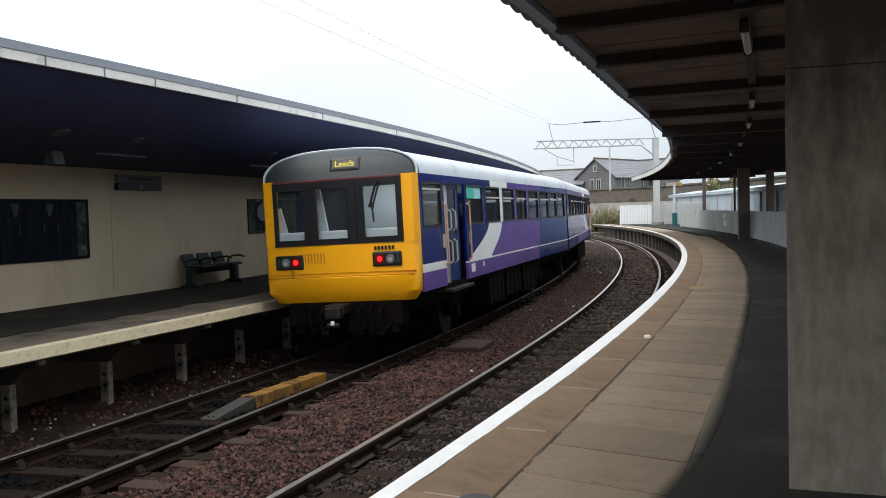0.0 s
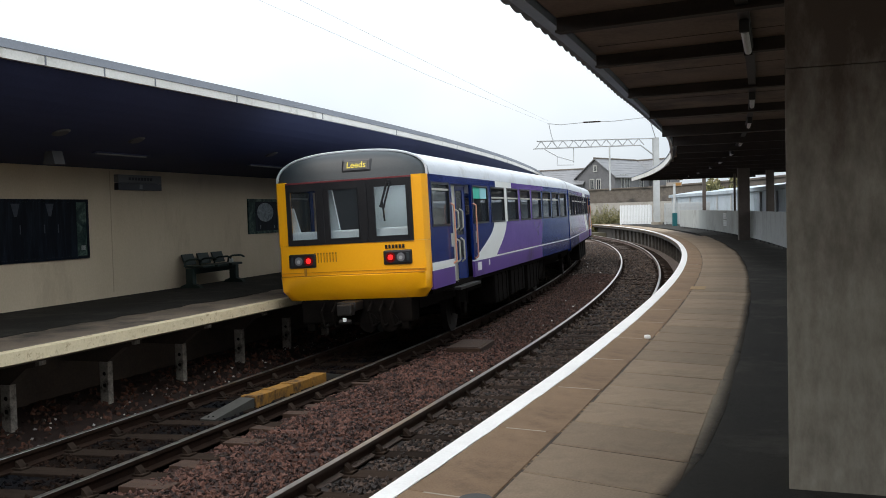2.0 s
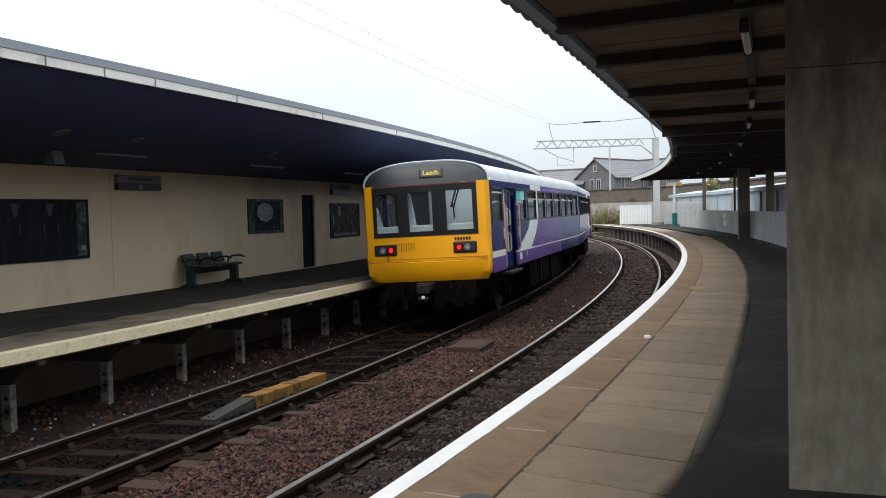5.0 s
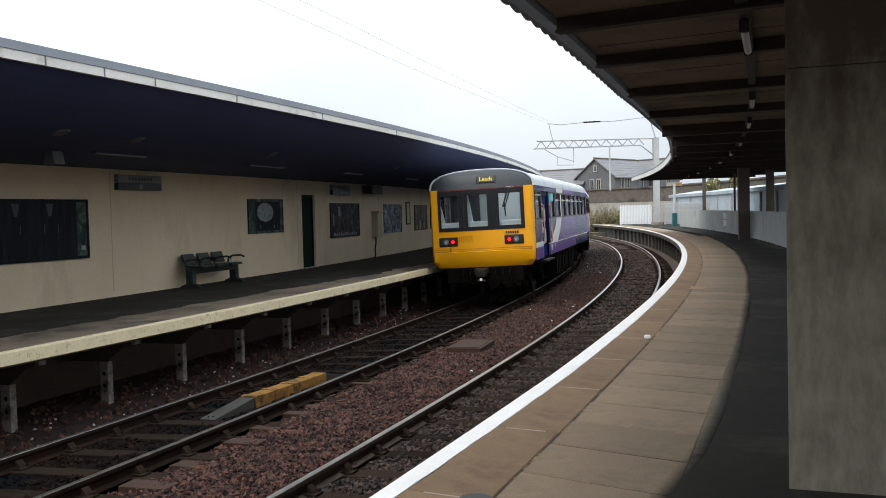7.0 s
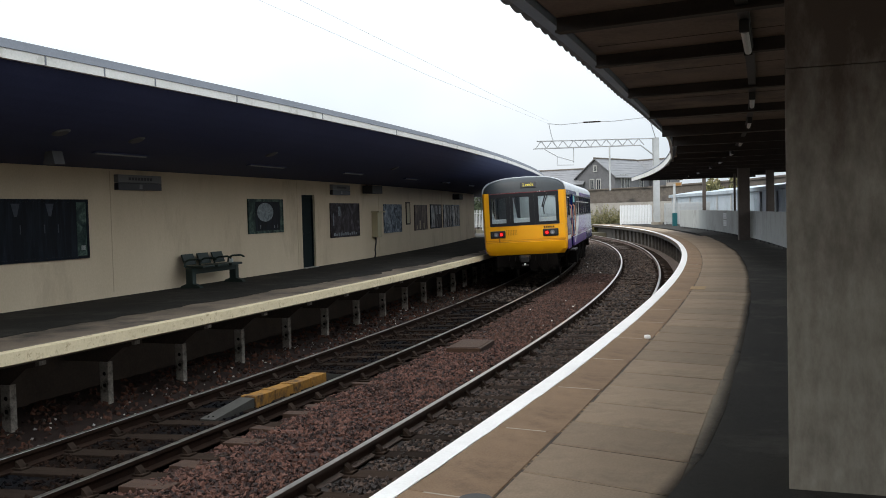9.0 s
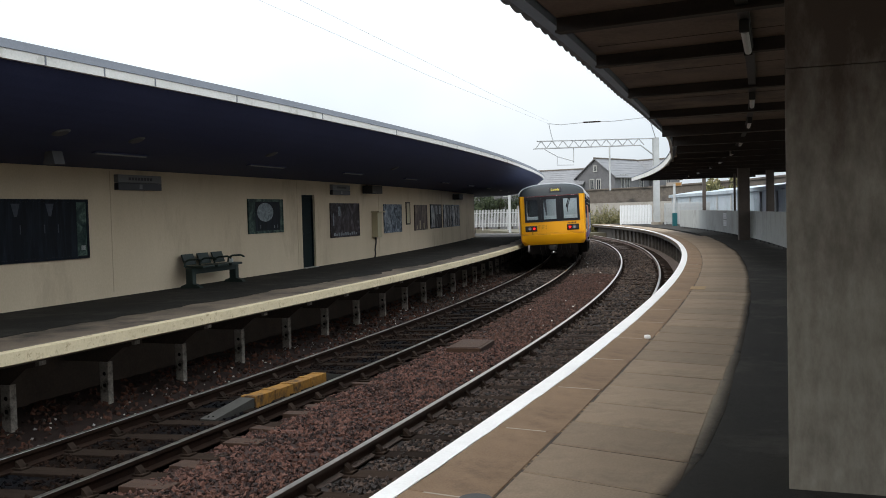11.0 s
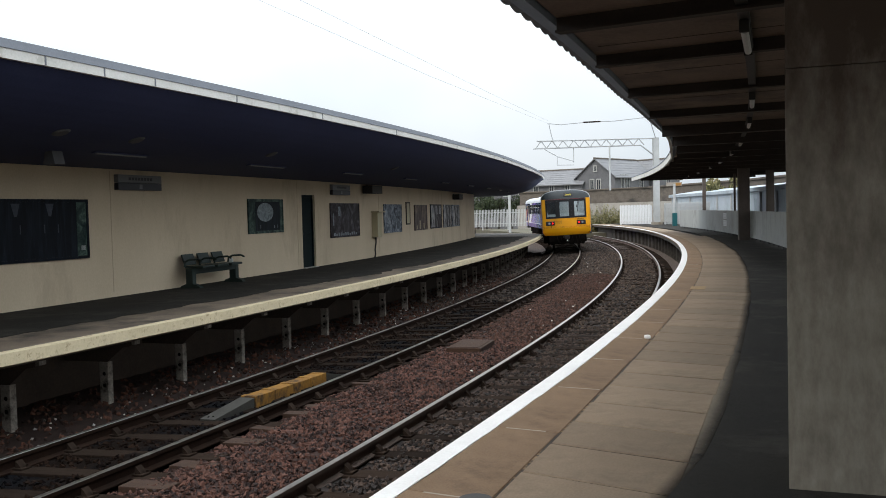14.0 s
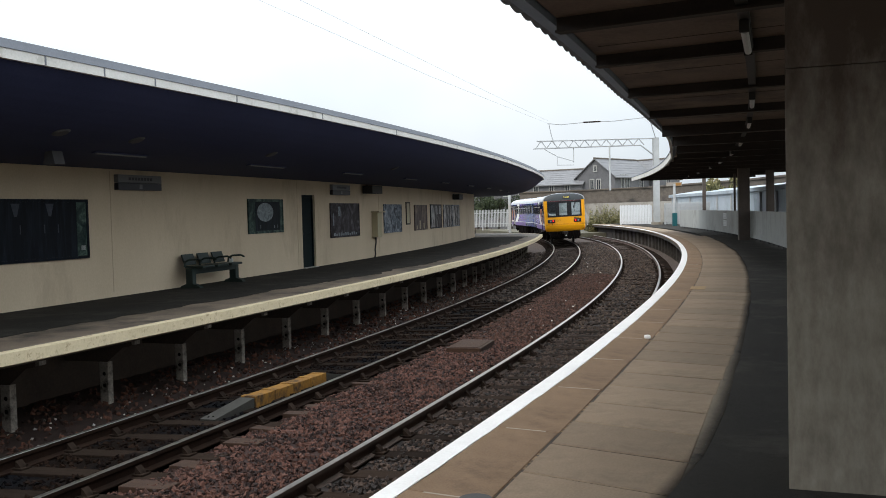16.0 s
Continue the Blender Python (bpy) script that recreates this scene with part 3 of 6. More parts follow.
def lip(s):
    """Edge of the canopy: follows the track, then rounds off at the far nose."""
    k = min(1.0, max(0.0, (s - 45.0) / 7.0))
    return -0.6 + 0.1 * min(1, max(0, (s - 30) / 10)) - 5.6 * (1 - math.sqrt(max(0.0, 1 - k * k)))


def soffit_left_z(o):
    """Underside of the canopy: almost level by the wall, curving up to the lip."""
    return 3.40 + 0.84 * min(1.0, max(0.0, (o + 4.55) / 3.89)) ** 4


NOSE = 51.9
# The run behind the camera, back to s = -44, is unseen and cuts skylight.
part("soffit", sweep(lambda s: [(lip(s) - 0.06, 4.24), *((min(o, lip(s) - 0.08 - 0.02 * k), soffit_left_z(o)) for k, o in enumerate((-0.8, -0.95, -1.1, -1.25, -1.4, -1.6, -1.8, -2.0, -2.25, -2.5, -2.8, -3.2, -3.8, WALL_O - 0.05))), (-11.2, 3.40), (-11.2, 4.40), (lip(s) - 0.06, 4.40)], -44, NOSE, 0.4), SOFFIT_DARK, cl, "dark painted boarded soffit")
part("white_fascia", sweep(lambda s: [(lip(s), 4.25), (lip(s), 4.365), (lip(s) - 0.08, 4.365), (lip(s) - 0.08, 4.25)], -44, NOSE, 0.4), FASCIA_WHITE, cl, "white painted fascia strip")
part("felt_edge", sweep(lambda s: [(lip(s) + 0.012, 4.367), (lip(s) - 0.03, 4.48), (-11.3, 4.5), (-11.3, 4.41), (lip(s) - 0.05, 4.41), (lip(s) - 0.05, 4.367)], -44, NOSE, 0.4), FASCIA_GREY, cl, "grey felt roof edge")

bm = bmesh.new()
box(bm, 0.0, 0.006, -0.013, 0.013, 0, 0.105)
FASCIA_JOINT = mesh_of("fascia_joint", bm)
FASCIA_JOINT.materials.append(FASCIA_GREY)
for s in (-4.4, -2.25, -1.21, -0.15, 2.0, 5.2, 9.4, 15.0):
    shared("fascia_joint", FASCIA_JOINT, cl, stand(s, lip(s) - 0.001, 4.255))

# ---- right canopy ----
cr_ob = thing("canopy_right", "dark platform canopy of corrugated sheets on beams with boarded soffit", "canopy", kind="structure")
END_C = 45.5
CAN_S = (-46, -2, 4, 9.6, 14, 20, 30, 36, 45.5)
CAN_E = (5.275, 5.275, 5.185, 5.27, 5.42, 5.41, 5.2, 5.05, 4.72)


def can_o(s):
    return float(np.interp(s, CAN_S, CAN_E))


bm = bmesh.new()
n_c, ds = int((END_C + 6) / 0.038), 0.038
rows = []
for i in range(n_c + 1):
    s = -6 + i * ds
    w = -0.028 * abs(math.sin(i * math.pi / 10))
    rows.append((bm.verts.new(at(s, can_o(s) - 0.02, 4.265 + w)), bm.verts.new(at(s, can_o(s) + 0.6, 4.3 + w))))
for a, b in zip(rows, rows[1:]):
    bm.faces.new((a[0], a[1], b[1], b[0]))
sheet = part("corrugated_edge", bm, ROOF_SHEET, cr_ob, "corrugated roof sheet overhanging the edge")
thick = sheet.modifiers.new("thickness", "SOLIDIFY")
thick.thickness = 0.012
# Roof and soffit go on unseen behind the camera to block sky there.
part("roof", sweep(lambda s: [(can_o(s) + 0.45, 4.36), (12.0, 4.5), (12.0, 4.42), (can_o(s) + 0.45, 4.26)], -44, END_C, 0.7), ROOF_SHEET, cr_ob)
def board_w(s):
    return float(np.interp(s, (-4, 0, 4, 11), (0.33, 0.3, 0.28, 0.17)))


part("soffit", sweep(lambda s: [(can_o(s) + board_w(s) + 0.02, 4.16), (12.0, 4.16), (12.0, 4.2), (can_o(s) + board_w(s) + 0.02, 4.2)], -44, END_C, 0.7), SOFFIT_BROWN, cr_ob, "stained brown boarded soffit")
part("edge_beam", sweep(lambda s: [(can_o(s) + 0.11, 4.18), (can_o(s) + board_w(s), 4.1), (can_o(s) + board_w(s), 4.22), (can_o(s) + 0.11, 4.22)], -44, END_C, 0.7), EDGE_BLUE, cr_ob, "blue-grey board behind the roof edge")
part("white_fascia", sweep(lambda s: [(can_o(s) + 0.0, 4.205 - 0.2 * min(1, max(0, (s - 13) / 4))), (can_o(s) + 0.06, 4.205 - 0.2 * min(1, max(0, (s - 13) / 4))), (can_o(s) + 0.06, 4.218), (can_o(s) + 0.0, 4.218)], 13.0, END_C, 0.5), FASCIA_WHITE, cr_ob, "white fascia board facing the track")
for s in (-12.2, -9.0, -5.8, -2.6, -0.35, 2.8, 6.2, 9.5, 12.8, 16.1, 19.4, 22.7, 26.0, 29.3, 32.6, 35.9, 39.2, 42.5):
    bm = bmesh.new()
    # Far beams hang lower; the added depth hides boards and darkens the far soffit.
    deep = 0.0 if s < 8 else 0.09
    box(bm, 0.0, 6.2, -0.06, -0.01, -0.12 - deep, 0.0)
    box(bm, 0.0, 6.2, -0.1, 0.03, -0.14 - deep, -0.118 - deep)
    part("beam", bm, BEAM, cr_ob, m=stand(s, can_o(s) + board_w(s) + 0.03, 4.16, -11))
    bm = bmesh.new()
    box(bm, 0.0, 6.0, -0.003, 0.003, -0.004, 0.0)
    part("board_joint", bm, BEAM, cr_ob, m=stand(s + 1.6, can_o(s) + board_w(s) + 0.1, 4.159, -11))


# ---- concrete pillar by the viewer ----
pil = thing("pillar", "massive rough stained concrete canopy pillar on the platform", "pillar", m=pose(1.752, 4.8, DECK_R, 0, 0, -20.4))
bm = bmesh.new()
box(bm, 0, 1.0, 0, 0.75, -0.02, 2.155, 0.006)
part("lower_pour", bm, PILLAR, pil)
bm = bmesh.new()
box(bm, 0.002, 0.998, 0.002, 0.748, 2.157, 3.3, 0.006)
part("upper_pour", bm, PILLAR, pil, "rust-stained upper concrete, canopy shade in its colour")

# ---- palisade backs: low grey panel fence at the rear of the right platform ----
PANEL = surface("grey_panel_paint", (0.31, 0.32, 0.305), (0.41, 0.42, 0.4), 1.0, (0.5, 0.8), 0.1, 40, spread=0.2, stain=(0.25, 0.25, 0.23))
fence = thing("panel_fence", "low grey sheet-panel fence along the back of the platform", "fence", kind="structure")
for i in range(34):
    s0 = 12 + 1.25 * i
    part("panel", sweep([(8.9, 1.03), (8.9, 2.15), (8.94, 2.15), (8.94, 1.03)], s0 + 0.01, s0 + 1.24, 0.7), PANEL, fence)
    bm = bmesh.new()
    box(bm, -0.03, 0.03, -0.03, 0.03, 0, 1.15)
    part("post", bm, STEEL_DARK, fence, m=stand(s0, 8.98, DECK_R))
for s, o, k in ((29.0, 8.6, 0.225), (48.2, 9.4, 0.1), (34.2, 10.5, 0.17), (37.7, 9.4, 0.05), (20.0, 9.3, 0.2)):
    bm = bmesh.new()
    box(bm, -k, k, -k, k, 0, 3.25, k * 0.08)
    solid("canopy_column", bm, COLUMN, "dark brown square canopy column standing at the platform fence", "column", "canopy columns", m=stand(s, o, DECK_R))


# ---- two-car diesel railcar ----
T_YELLOW = surface("warning_yellow_paint", (0.9, 0.385, 0.004), (0.96, 0.435, 0.007), 1.5, (0.25, 0.42), 0.05, 30, coat=0.12, stain=(0.72, 0.28, 0.01), stain_scale=2.0, stain_at=(0.62, 0.85))
T_BLUE = surface("dark_blue_coach_paint", (0.002, 0.014, 0.11), (0.0045, 0.023, 0.165), 1.5, (0.12, 0.24), 0.03, 20, ior=1.4)
T_BLUE2 = surface("mid_blue_coach_paint", (0.005, 0.032, 0.17), (0.01, 0.048, 0.23), 1.5, (0.12, 0.24), 0.03, 20, ior=1.4)
T_PURPLE = surface("purple_coach_paint", (0.115, 0.058, 0.29), (0.16, 0.085, 0.365), 1.5, (0.12, 0.24), 0.03, 20, ior=1.4)
T_SKIRT = surface("deep_purple_skirt_paint", (0.1, 0.045, 0.22), (0.135, 0.065, 0.29), 1.5, (0.25, 0.4), 0.06, 20, stain=(0.04, 0.03, 0.06))
T_WHITE = surface("pale_grey_livery_paint", (0.8, 0.8, 0.76), (0.9, 0.9, 0.86), 1.5, (0.25, 0.4), 0.04, 20)
T_ROOF = surface("dirty_silver_roof", (0.42, 0.44, 0.47), (0.56, 0.58, 0.61), 1.2, (0.3, 0.5), 0.06, 20, stain=(0.33, 0.33, 0.33), stain_scale=1.0)
T_DOME = surface("dark_grey_dome_paint", (0.017, 0.022, 0.025), (0.03, 0.037, 0.041), 2.0, (0.4, 0.55), 0.06, 30)
T_BLACK = surface("black_window_surround", (0.008, 0.008, 0.01), (0.02, 0.02, 0.022), 3, (0.2, 0.4), 0.05, 30)
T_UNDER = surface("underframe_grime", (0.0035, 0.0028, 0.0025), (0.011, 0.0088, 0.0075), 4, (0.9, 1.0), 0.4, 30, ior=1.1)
T_GLASS = glass("coach_window_glass", (0.03, 0.035, 0.04), 0.03, 0.62)
T_CLEAR = glass("cab_window_glass", (0.06, 0.075, 0.085), 0.03, 0.12)
T_PANEL = surface("pale_cab_lining", (0.5, 0.58, 0.6), (0.62, 0.7, 0.72), 2, (0.5, 0.7), 0.05, 30)
T_INSIDE = surface("dim_saloon_lining", (0.12, 0.13, 0.15), (0.2, 0.21, 0.23), 2, (0.6, 0.8), 0.05, 30)
T_SEAT = surface("blue_seat_cloth", (0.02, 0.03, 0.08), (0.04, 0.05, 0.14), 6, (0.8, 1.0), 0.2, 80)
T_RED = plain("red_tail_lamp", (1.0, 0.012, 0.012), 0.3, glow=2.6)
T_LENS = plain("clear_headlamp_lens", (0.16, 0.16, 0.17), 0.08, coat=0.5)
T_GLINT = plain("bright_lamp_glint", (0.75, 0.76, 0.78), 0.2, metal=0.6)
T_TAILRIM = plain("dark_red_lens_rim", (0.16, 0.006, 0.006), 0.2)
T_ORANGE = plain("orange_grab_rail", (0.72, 0.33, 0.2), 0.4)
T_CREAMRAIL = plain("pale_door_frame", (0.5, 0.48, 0.43), 0.4)
T_GREEN = plain("green_route_sticker", (0.05, 0.5, 0.36), 0.5)
T_LIGHT = plain("lit_ceiling_light", (0.9, 0.97, 1.0), 0.4, glow=3.0)
T_CABFILL = plain("cab_fill_glow", (0.9, 0.97, 1.0), 0.4, glow=11.0)
T_PALEBLUE = plain("pale_blue_sticker", (0.3, 0.62, 0.66), 0.5)
T_DEST = plain("amber_display", (0.7, 0.56, 0.05), 0.4, glow=0.22)
T_METAL = surface("worn_coupler_steel", (0.02, 0.017, 0.016), (0.05, 0.044, 0.04), 5, (0.4, 0.7), 0.2, 40, metal=0.7)
T_WHEEL = surface("wheel_steel", (0.012, 0.01, 0.009), (0.03, 0.026, 0.023), 4, (0.5, 0.8), 0.2, 30, metal=0.4)
LEN, HW = 15.7, 1.37
SIDE_WINDOWS = ((3.15, 4.45), (4.72, 6.05), (6.35, 7.6), (7.88, 9.15), (9.4, 10.75), (11.0, 12.35), (12.6, 13.8), (14.02, 15.35))


def side_panel(parent, sx, y0, y1, z0, z1, material, name="side_panel", label="", thick=0.05):
    bm = bmesh.new()
    box(bm, sx * HW, sx * (HW - thick), y0, y1, z0, z1)
    return part(name, bm, material, parent, label)


def swoosh_right(z):
    """Rear edge of the pale curved flash at height z."""
    k = (z - 1.42) / (2.13 - 1.42)
    return 5.05 + 1.15 * math.sin(min(1, max(0, k)) * math.pi / 2)


def swoosh_left(z):
    k = (z - 1.42) / (2.13 - 1.42)
    return 3.2 + 1.75 * math.sin(min(1, max(0, k)) * math.pi / 2) ** 1.2


def body_side(car, sx):
    """Coach side: bands of livery between the openings, with real window apertures."""
    x0, x1 = sx * HW, sx * (HW - 0.05)
    door = (1.58, 3.05)
    # skirt, thin white line
    for a, b in ((0.2, door[0]), (door[1], LEN)):
        side_panel(car, sx, a, min(b, 10.6), 1.06, 1.365, T_SKIRT, "skirt_panel")
        if b > 10.6:
            side_panel(car, sx, 10.603, b, 1.06, 1.365, T_BLUE, "skirt_panel", "dark blue skirt panel")
        side_panel(car, sx, a, b, 1.367, 1.395, T_WHITE, "livery_line", thick=0.045)
    side_panel(car, sx, 0.2, door[0], 1.397, 1.5, T_WHITE, "livery_band")
    side_panel(car, sx, 0.2, door[0], 1.502, 2.1, T_BLUE)
    # flash and the panels on either side of it
    zs = [1.397 + (2.1 - 1.397) * i / 12 for i in range(13)]
    def strip_poly(left, right, material, name):
        bm = bmesh.new()
        outline = [(left(z), z) for z in zs] + [(right(z), z) for z in reversed(zs)]
        prism(bm, outline, "x", min(x0, x1), max(x0, x1))
        return part(name, bm, material, car)
    strip_poly(lambda z: door[1], swoosh_left, T_BLUE, "side_panel")
    strip_poly(swoosh_left, swoosh_right, T_WHITE, "livery_flash")
    strip_poly(swoosh_right, lambda z: 10.6 + 0.5 * (z - 1.4), T_PURPLE, "side_panel")
    strip_poly(lambda z: 10.6 + 0.5 * (z - 1.4), lambda z: LEN, T_BLUE2, "side_panel")
    # window band: pillars, sill rail and cantrail
    wins = ((0.32, 1.44),) + SIDE_WINDOWS
    edges = [0.2] + [v for w in wins for v in w] + [LEN]
    for i in range(0, len(edges), 2):
        a, b = edges[i], edges[i + 1]
        if a < 2 < b:
            side_panel(car, sx, a, door[0], 2.1, 2.86, T_BLUE, "window_pillar")
            side_panel(car, sx, door[1], b, 2.1, 2.86, T_BLUE, "window_pillar")
            continue
        col = T_BLUE if b < 4.9 else (T_WHITE if 5.5 < a < 6.4 else (T_PURPLE if b < 11.0 else T_BLUE2))
        side_panel(car, sx, a, b, 2.1, 2.86, col, "window_pillar")
    side_panel(car, sx, 0.2, 5.2, 2.86, 2.99, T_BLUE, "cantrail")
    side_panel(car, sx, 5.2, 6.9, 2.86, 2.99, T_WHITE, "cantrail")
    side_panel(car, sx, 6.9, 11.2, 2.86, 2.99, T_PURPLE, "cantrail")
    side_panel(car, sx, 11.2, LEN, 2.86, 2.99, T_BLUE2, "cantrail")
    for a, b in wins:
        bm = bmesh.new()
        box(bm, sx * (HW - 0.025), sx * (HW - 0.035), a, b, 2.1, 2.86)
        pane = part("side_window", bm, T_GLASS, car, "tinted window glass")
        bm = bmesh.new()
        for p in ((a, a + 0.035, 2.1, 2.86), (b - 0.035, b, 2.1, 2.86), (a, b, 2.1, 2.135), (a, b, 2.825, 2.86)):
            box(bm, sx * (HW + 0.008), sx * (HW - 0.03), *p)
        part("window_frame", bm, T_BLACK, pane)
        if a < 1 or (b - a < 1.4 and a > 4.5 and a < 13):
            bm = bmesh.new()
            z = 2.72 if a < 1 else 2.61
            box(bm, sx * (HW + 0.004), sx * (HW - 0.03), a + 0.03, b - 0.03, z, z + 0.035)
            part("vent_bar", bm, T_CREAMRAIL, pane)
    # folding doors in a recess
    bm = bmesh.new()
    box(bm, sx * (HW - 0.28), sx * (HW - 0.3), door[0], door[1], 1.0, 2.86)
    part("door_recess", bm, T_BLACK, car)
    for k, (a, b) in enumerate(((door[0] + 0.02, door[0] + 0.36), (door[0] + 0.4, door[0] + 0.72), (door[1] - 0.68, door[1] - 0.36), (door[1] - 0.34, door[1] - 0.02))):
        leaf = new("door_leaf")
        leaf.parent = car
        leaf.matrix_basis = pose(sx * (HW - 0.13), (a + b) / 2, 1.05, 0, 0, (22 if k % 2 else -22) * sx)
        w = (b - a) / 2
        bm = bmesh.new()
        for q in ((-w, -w + 0.06, 0, 1.78), (w - 0.06, w, 0, 1.78), (-w, w, 0, 0.42), (-w, w, 1.7, 1.78), (-w, w, 0.8, 0.86)):
            box(bm, -0.02, 0.02, *q)
        part("leaf_frame", bm, T_CREAMRAIL if k < 2 else T_BLUE, leaf)
        bm = bmesh.new()
        box(bm, -0.006, 0.006, -w + 0.06, w - 0.06, 0.42, 1.7)
        part("leaf_pane", bm, T_GLASS, leaf)
        if k in (1, 2):
            bm = bmesh.new()
            pipe(bm, [(sx * 0.02, 0, 0.35), (sx * 0.09, 0, 0.4), (sx * 0.09, 0, 0.75), (sx * 0.02, 0, 0.8)], 0.016)
            part("door_handle", bm, T_CREAMRAIL, leaf)
            bm = bmesh.new()
            pipe(bm, [(sx * 0.02, 0, 0.95), (sx * 0.09, 0, 1.0), (sx * 0.09, 0, 1.3), (sx * 0.02, 0, 1.35)], 0.016)
            part("door_handle", bm, T_CREAMRAIL, leaf)
    for y in (door[0] - 0.06, door[1] + 0.1):
        bm = bmesh.new()
        pipe(bm, [(sx * HW, y, 1.42), (sx * (HW + 0.06), y, 1.46), (sx * (HW + 0.06), y, 2.46), (sx * HW, y, 2.5)], 0.016)
        part("grab_rail", bm, T_ORANGE, car, "orange grab rail")
    bm = bmesh.new()
    box(bm, sx * (HW - 0.3), sx * (HW + 0.1), door[0] - 0.02, door[1] + 0.02, 0.93, 0.985, 0.01)
    part("door_step", bm, T_METAL, car)
    for y in (1.47, 3.3):
        bm = bmesh.new()
        box(bm, sx * HW, sx * (HW + 0.02), y - 0.06, y + 0.06, 1.72, 1.96, 0.01)
        part("door_control", bm, T_CREAMRAIL, car)


def arc_roof():
    """Cross-section of the roof from one cantrail to the other."""
    pts = []
    for i in range(19):
        a = math.pi * i / 18
        c, s_ = math.cos(a), math.sin(a)
        pts.append((HW * math.copysign(abs(c) ** 0.75, c), 2.99 + 0.48 * s_ ** 0.76))
    return pts


def cab_end(car):
    """Driving end in the plane y = 0: yellow panel, window screen, dark dome, lamps, coupler."""
    bm = bmesh.new()
    lay = [(0.95, 0.115, 1.235), (1.11, 0.0, 1.345), (1.36, -0.02, 1.355), (1.385, 0.015, 1.365), (1.9, 0.02, 1.36)]
    rows = []
    for z, y, w in lay:
        rows.append([bm.verts.new(p) for p in ((-w, 0.2, z), (-w, y + 0.13, z), (-w + 0.06, y + 0.03, z), (-w + 0.2, y, z), (0, y - 0.012, z), (w - 0.2, y, z), (w - 0.06, y + 0.03, z), (w, y + 0.13, z), (w, 0.2, z))])
    for a, b in zip(rows, rows[1:]):
        for j in range(8):
            bm.faces.new((a[j], a[j + 1], b[j + 1], b[j]))
    bm.faces.new(rows[0])
    part("front_panel", bm, T_YELLOW, car, "yellow front panel", smooth=True)
    for sx in (-1, 1):
        bm = bmesh.new()
        prism(bm, [(sx * 1.13, 0.02), (sx * 1.3, 0.035), (sx * 1.345, 0.09), (sx * 1.365, 0.16), (sx * 1.365, 0.2), (sx * 1.13, 0.2)], "z", 1.902, 2.99)
        part("corner_pillar", bm, T_YELLOW, car, "yellow corner pillar", smooth=True)
    # screen with three apertures
    scr = new("windscreen")
    scr.parent = car
    ap = ((-1.08, -0.56), (-0.37, 0.2), (0.45, 1.06))
    bm = bmesh.new()
    xs = [-1.13] + [v for a in ap for v in a] + [1.13]
    for i in range(0, len(xs), 2):
        box(bm, xs[i], xs[i + 1], 0.0, 0.06, 1.98, 2.84)
    box(bm, -1.13, 1.13, 0.0, 0.06, 1.902, 1.98)
    box(bm, -1.13, 1.13, 0.0, 0.06, 2.84, 2.95)
    for x in (-0.465, 0.325):
        box(bm, x - 0.02, x + 0.02, -0.015, 0.0, 1.93, 2.9)
    part("screen_frame", bm, T_BLACK, scr)
    for a, b in ap:
        bm = bmesh.new()
        box(bm, a - 0.01, b + 0.01, 0.03, 0.036, 1.97, 2.85)
        part("pane", bm, T_CLEAR, scr, "clear cab window")
        bm = bmesh.new()
        for q in ((a, a + 0.025, 1.98, 2.84), (b - 0.025, b, 1.98, 2.84), (a, b, 1.98, 2.0), (a, b, 2.82, 2.84)):
            box(bm, q[0], q[1], -0.008, 0.03, q[2], q[3])
        part("rubber_seal", bm, T_BLACK, scr)
    bm = bmesh.new()
    rod(bm, (0.73, -0.035, 2.9), (0.6, -0.045, 2.5), 0.02, 6)
    rod(bm, (0.78, -0.035, 2.88), (0.65, -0.045, 2.48), 0.016, 6)
    rod(bm, (0.58, -0.045, 2.5), (0.67, -0.045, 2.47), 0.022, 6)
    rod(bm, (0.625, -0.035, 2.62), (0.655, -0.04, 2.24), 0.017, 6)
    rod(bm, (0.74, 0.02, 2.9), (0.74, -0.05, 2.9), 0.03, 8)
    part("wiper", bm, T_BLACK, scr)
    bm = bmesh.new()
    box(bm, -1.13, 1.13, -0.004, 0.05, 2.952, 2.975)
    part("red_line", bm, plain("dull_red_line", (0.16, 0.02, 0.025), 0.5), car, "thin dull red line above the windows")
    # dome
    bm = bmesh.new()
    rows = []
    for y, zt, hw in ((-0.0, 2.977, 1.345), (0.04, 3.12, 1.335), (0.09, 3.27, 1.325), (0.15, 3.37, 1.325), (0.22, 3.43, 1.34), (0.31, 3.468, 1.36)):
        ring = []
        for i in range(15):
            a = math.pi * i / 14
            c, s_ = math.cos(a), math.sin(a)
            ring.append(bm.verts.new((hw * math.copysign(abs(c) ** 0.78, c), max(y, 0.16 * (1 - s_) + y * s_), 2.977 + (zt - 2.977) * s_ ** 0.74)))
        rows.append(ring)
    for a, b in zip(rows, rows[1:]):
        for j in range(14):
            bm.faces.new((a[j], a[j + 1], b[j + 1], b[j]))
    part("dome", bm, T_DOME, car, "dark grey roof dome", smooth=True)
    bm = bmesh.new()
    ring = [(1.36 * math.copysign(abs(math.cos(math.pi * i / 28)) ** 0.77, math.cos(math.pi * i / 28)), 0.3 - 0.12 * (1 - math.sin(math.pi * i / 28)), 2.985 + 0.481 * math.sin(math.pi * i / 28) ** 0.74) for i in range(29)]
    pipe(bm, ring, 0.022, 6)
    part("roof_rim", bm, T_ROOF, car, "pale rim round the dome")
    bx = new("destination_box")
    bx.parent = car
    bx.matrix_basis = pose(0.17, 0.075, 3.2, -17)
